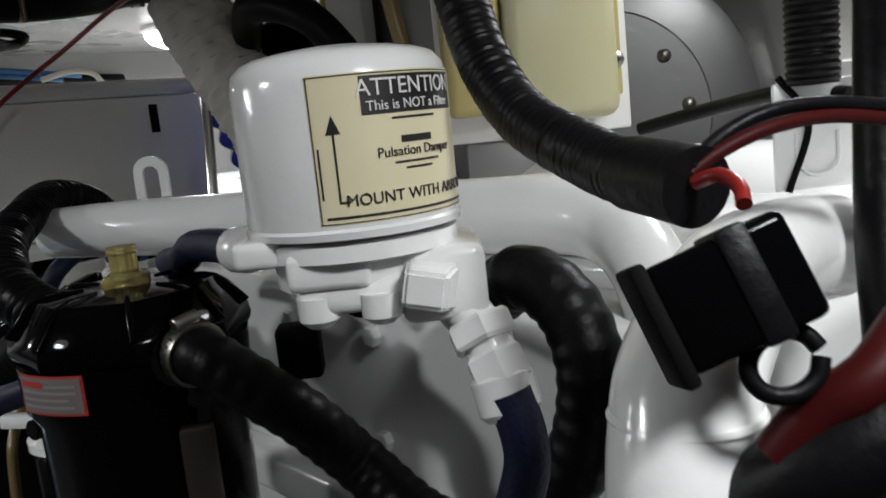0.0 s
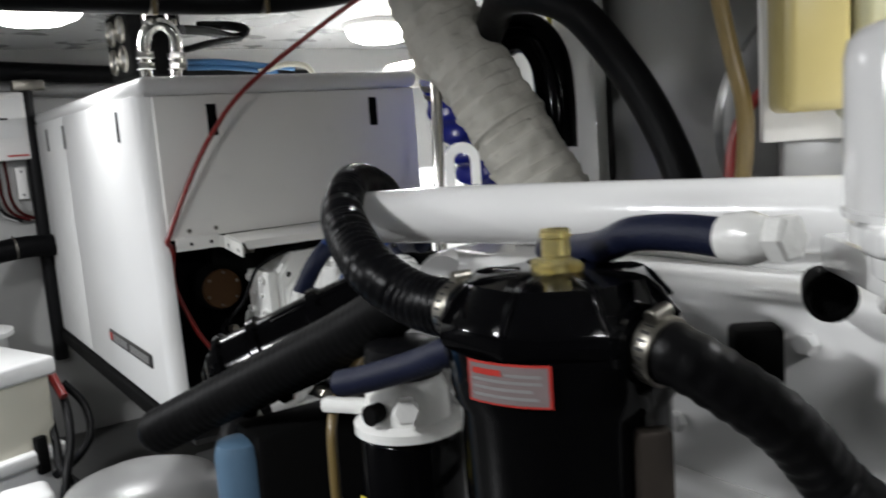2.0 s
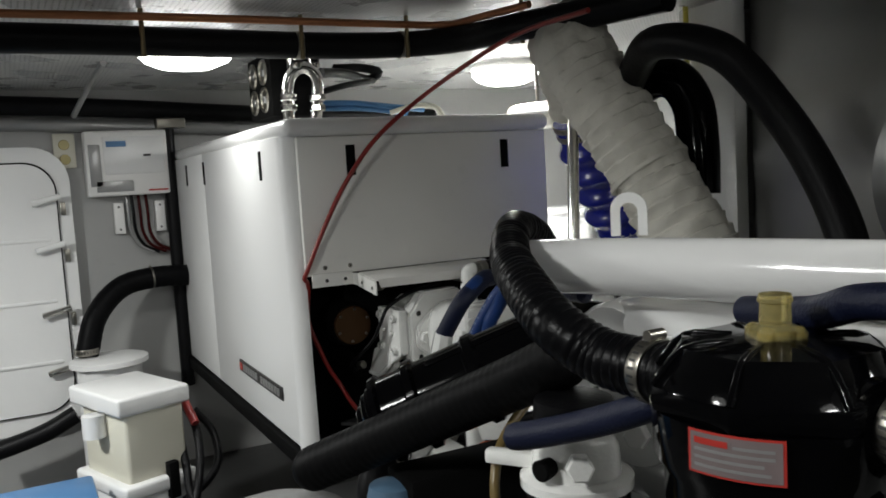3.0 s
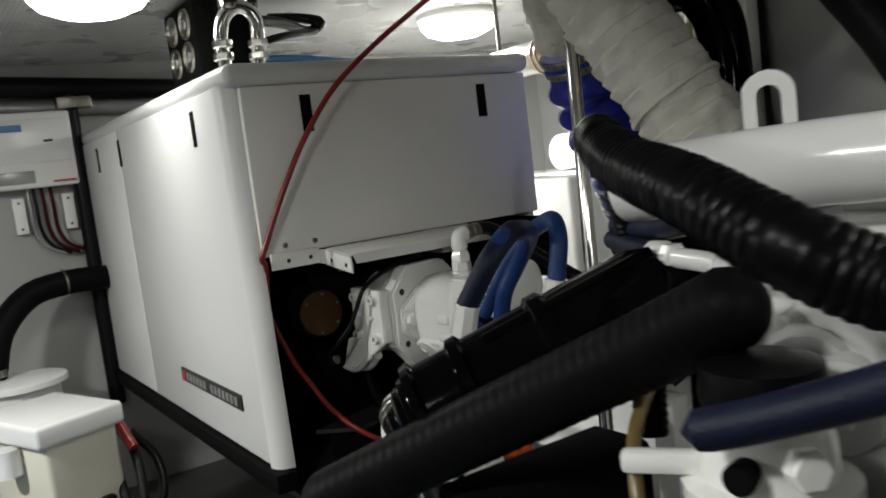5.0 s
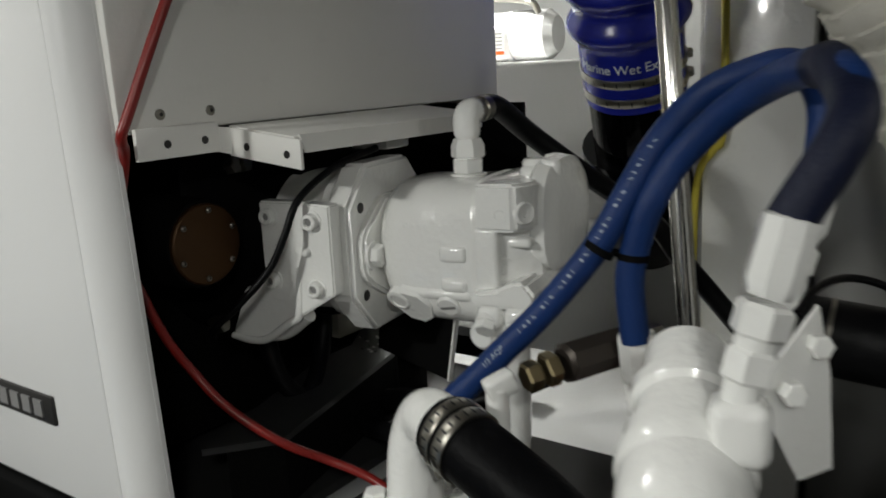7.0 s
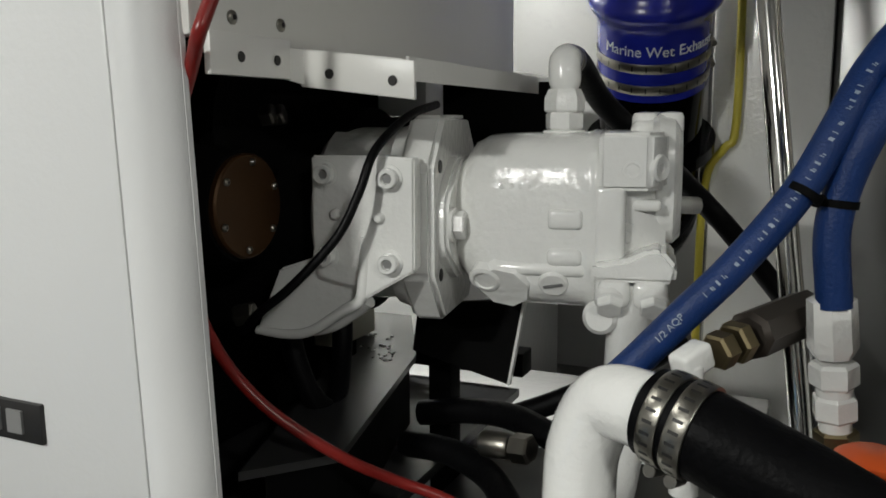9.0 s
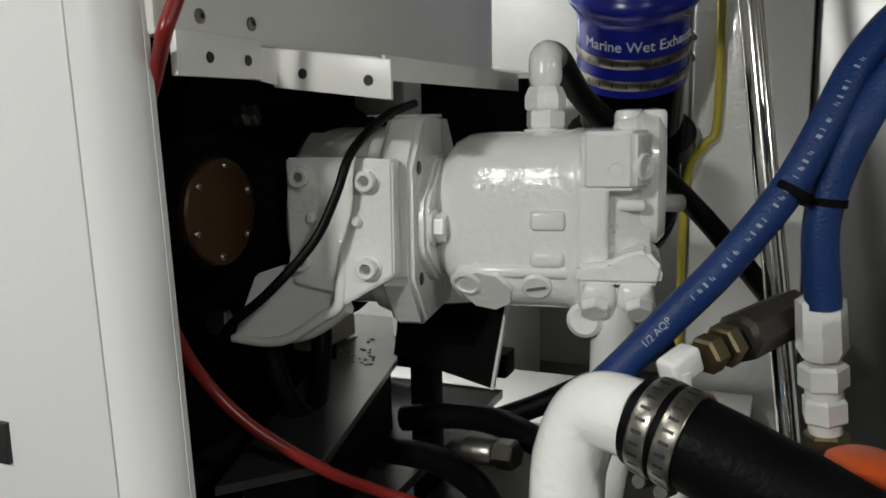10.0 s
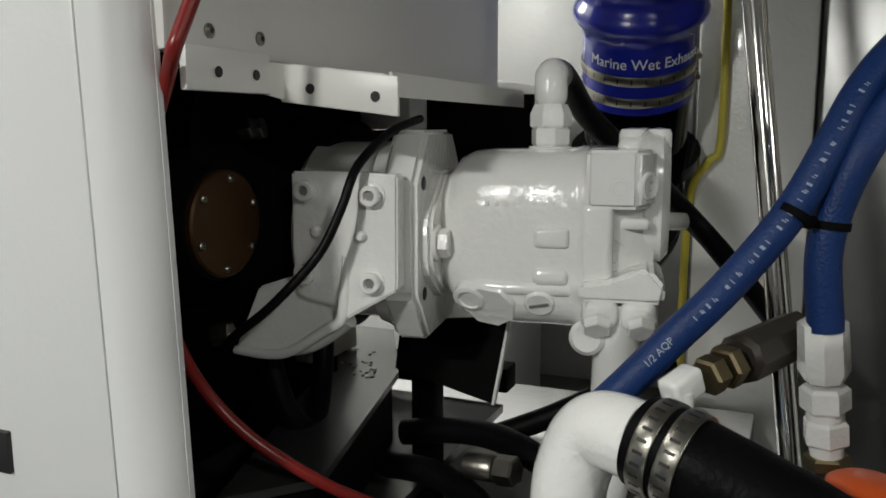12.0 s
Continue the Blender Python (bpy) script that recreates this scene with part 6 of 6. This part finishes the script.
part("tube", tube([(0.417, 3.36, 0.713), (0.301, 3.34, 0.718), (0.188, 3.32, 0.698), (0.097, 3.28, 0.614), (0.054, 3.25, 0.489)], 0.037, seg=24, rib=0.0012, pitch=0.012), M_RUBBER_GREY, wh)
clamp([(0.056, 3.25, 0.506)][0], (0, 0, 1), 0.038, 0.02, wh)
clamp([(0.292, 3.34, 0.719)][0], (1, 0.1, 0.05), 0.0375, 0.006, wh)
dr = thing("door_1", "white watertight door with rounded corners, closed", "door", (-0.2, WY, 0.25), kind="structure")


def rounded(x0, x1, z0, z1, r, y0, y1):
    pts = []
    for cx, cz, a0 in ((x1 - r, z1 - r, 0), (x0 + r, z1 - r, 90), (x0 + r, z0 + r, 180), (x1 - r, z0 + r, 270)):
        for k in range(9):
            a = radians(a0 + 90 * k / 8)
            pts.append((cx + r * math.cos(a), y1, cz + r * math.sin(a)))
    return sheet(pts, y1 - y0, (0, -1, 0))


part("frame", rounded(-0.52, 0.065, 0.22, 1.19, 0.12, WY - 0.045, WY), M_DOOR, dr)
part("gasket", rounded(-0.48, 0.022, 0.28, 1.14, 0.1, WY - 0.05, WY - 0.045), M_MATTE, dr)
part("leaf", rounded(-0.475, 0.017, 0.286, 1.134, 0.098, WY - 0.06, WY - 0.05), M_DOOR, dr)
for z in (0.45, 0.66, 0.87):
    part("rib", box(-0.44, -0.01, WY - 0.066, WY - 0.06, z, z + 0.012, 0.003), M_DOOR, dr)
for z in (0.42, 0.62, 0.84, 1.0):
    part("dog", rod((-0.06, WY - 0.085, z), (0.03, WY - 0.085, z + 0.02), 0.011), M_CHROME if z in (0.42, 0.62) else M_DOOR, dr)
    part("hinge", box(0.028, 0.045, WY - 0.06, WY - 0.045, z - 0.045, z + 0.0, 0.003), M_STEEL, dr)
hose("bulkhead_hose", [(-0.258, 3.3, 0.207), (-0.096, 3.3, 0.245), (0.008, 3.3, 0.291)], 0.03, M_RUBBER, "black hose along the foot of the bulkhead")

# ---- battery box in the corner ----
LCEN = Vector((0.115, 2.70, 0.497))
LANG = 20
LWID, LDEP = 0.205, 0.29
BM = Matrix.Translation(LCEN) @ pose(0, 0, 0, 0, 0, LANG)
bx = thing("battery_box", "white battery box with a loose lid on a white tray", "battery box", (LCEN.x, LCEN.y, 0.0))
part("lid", box(-LWID / 2, LWID / 2, -LDEP / 2, LDEP / 2, -0.05, 0.0, 0.01, 3, m=BM), M_PANEL, bx)
part("body", box(-LWID * 0.38, LWID * 0.45, -LDEP * 0.42, LDEP * 0.42, -0.26, -0.045, 0.012, 3, m=BM), M_BEIGE, bx)
part("tray", box(-LWID * 0.5, LWID * 0.52, -LDEP * 0.5, LDEP * 0.5, -0.275, -0.235, 0.01, 3, m=BM), M_PANEL, bx)
part("base", box(-LWID * 0.45, LWID * 0.45, -LDEP * 0.42, LDEP * 0.42, -0.497, -0.27, 0.01, m=BM), M_PANEL, bx)
part("strap", box(0.02, 0.05, -LDEP * 0.52, -LDEP * 0.44, -0.3, -0.2, 0.004, m=BM), M_MATTE, bx)
part("corner_clip", lathe(BM @ Vector((-LWID * 0.5, 0.0, -0.06)), (0, 0, -1), [(0, 0.03), (0.06, 0.03)], 16), M_PANEL, bx)
wcan = thing("white_canister", "white round canister behind the battery box", "canister", (0.12, 3.22, 0.0))
wp = Vector([(0.117, 3.2, 0.487)][0])
part("lid", lathe((wp.x, wp.y, wp.z), (0, 0, -1), [(0, 0.11), (0.004, 0.122), (0.02, 0.122), (0.024, 0.11)], 32), M_PANEL, wcan)
part("body", lathe((wp.x, wp.y, wp.z - 0.02), (0, 0, -1), [(0, 0.1), (wp.z - 0.02, 0.1)], 32), M_PANEL, wcan)
for n, pts in enumerate(([(0.254, 2.686, 0.421), (0.27, 2.616, 0.369), (0.262, 2.542, 0.295), (0.23, 2.467, 0.217), (0.195, 2.422, 0.092)], [(0.233, 2.67, 0.347), (0.233, 2.593, 0.271), (0.228, 2.521, 0.216), (0.253, 2.451, 0.186)], [(0.288, 2.724, 0.389), (0.331, 2.696, 0.32), (0.324, 2.624, 0.257), (0.276, 2.568, 0.221), (0.212, 2.52, 0.205)])):
    hose("battery_cable", pts, 0.011, M_RUBBER, "black battery cable hanging beside the box", "cable")
hose("battery_cable", [(0.247, 2.665, 0.456), (0.258, 2.632, 0.416), (0.268, 2.599, 0.382)], 0.0115, M_RED, "red sleeved battery cable end", "cable")
gt = thing("grey_tank", "pale grey rounded tank low beside the generator", "tank", (0.1, 1.9, 0.0))
tq = Vector([(0.257, 1.78, 0.392)][0])
part("shell", lathe((tq.x, tq.y, 0.0), (0, 0, 1), [(0, 0.16), (tq.z - 0.02, 0.16), (tq.z + 0.02, 0.13), (tq.z + 0.04, 0.08), (tq.z + 0.045, 0.02)], 40), M_GREY, gt)
solo("blue_bin", box(-0.35, 0.0, 2.35, 2.6, 0.0, 0.3, 0.01), M_BLUEP, "blue plastic bin on the floor", "bin")
solo("white_jug", box(0.06, 0.17, 2.2, 2.32, 0.0, 0.28, 0.02, 3), M_PANEL, "small white plastic container on the floor", "container")
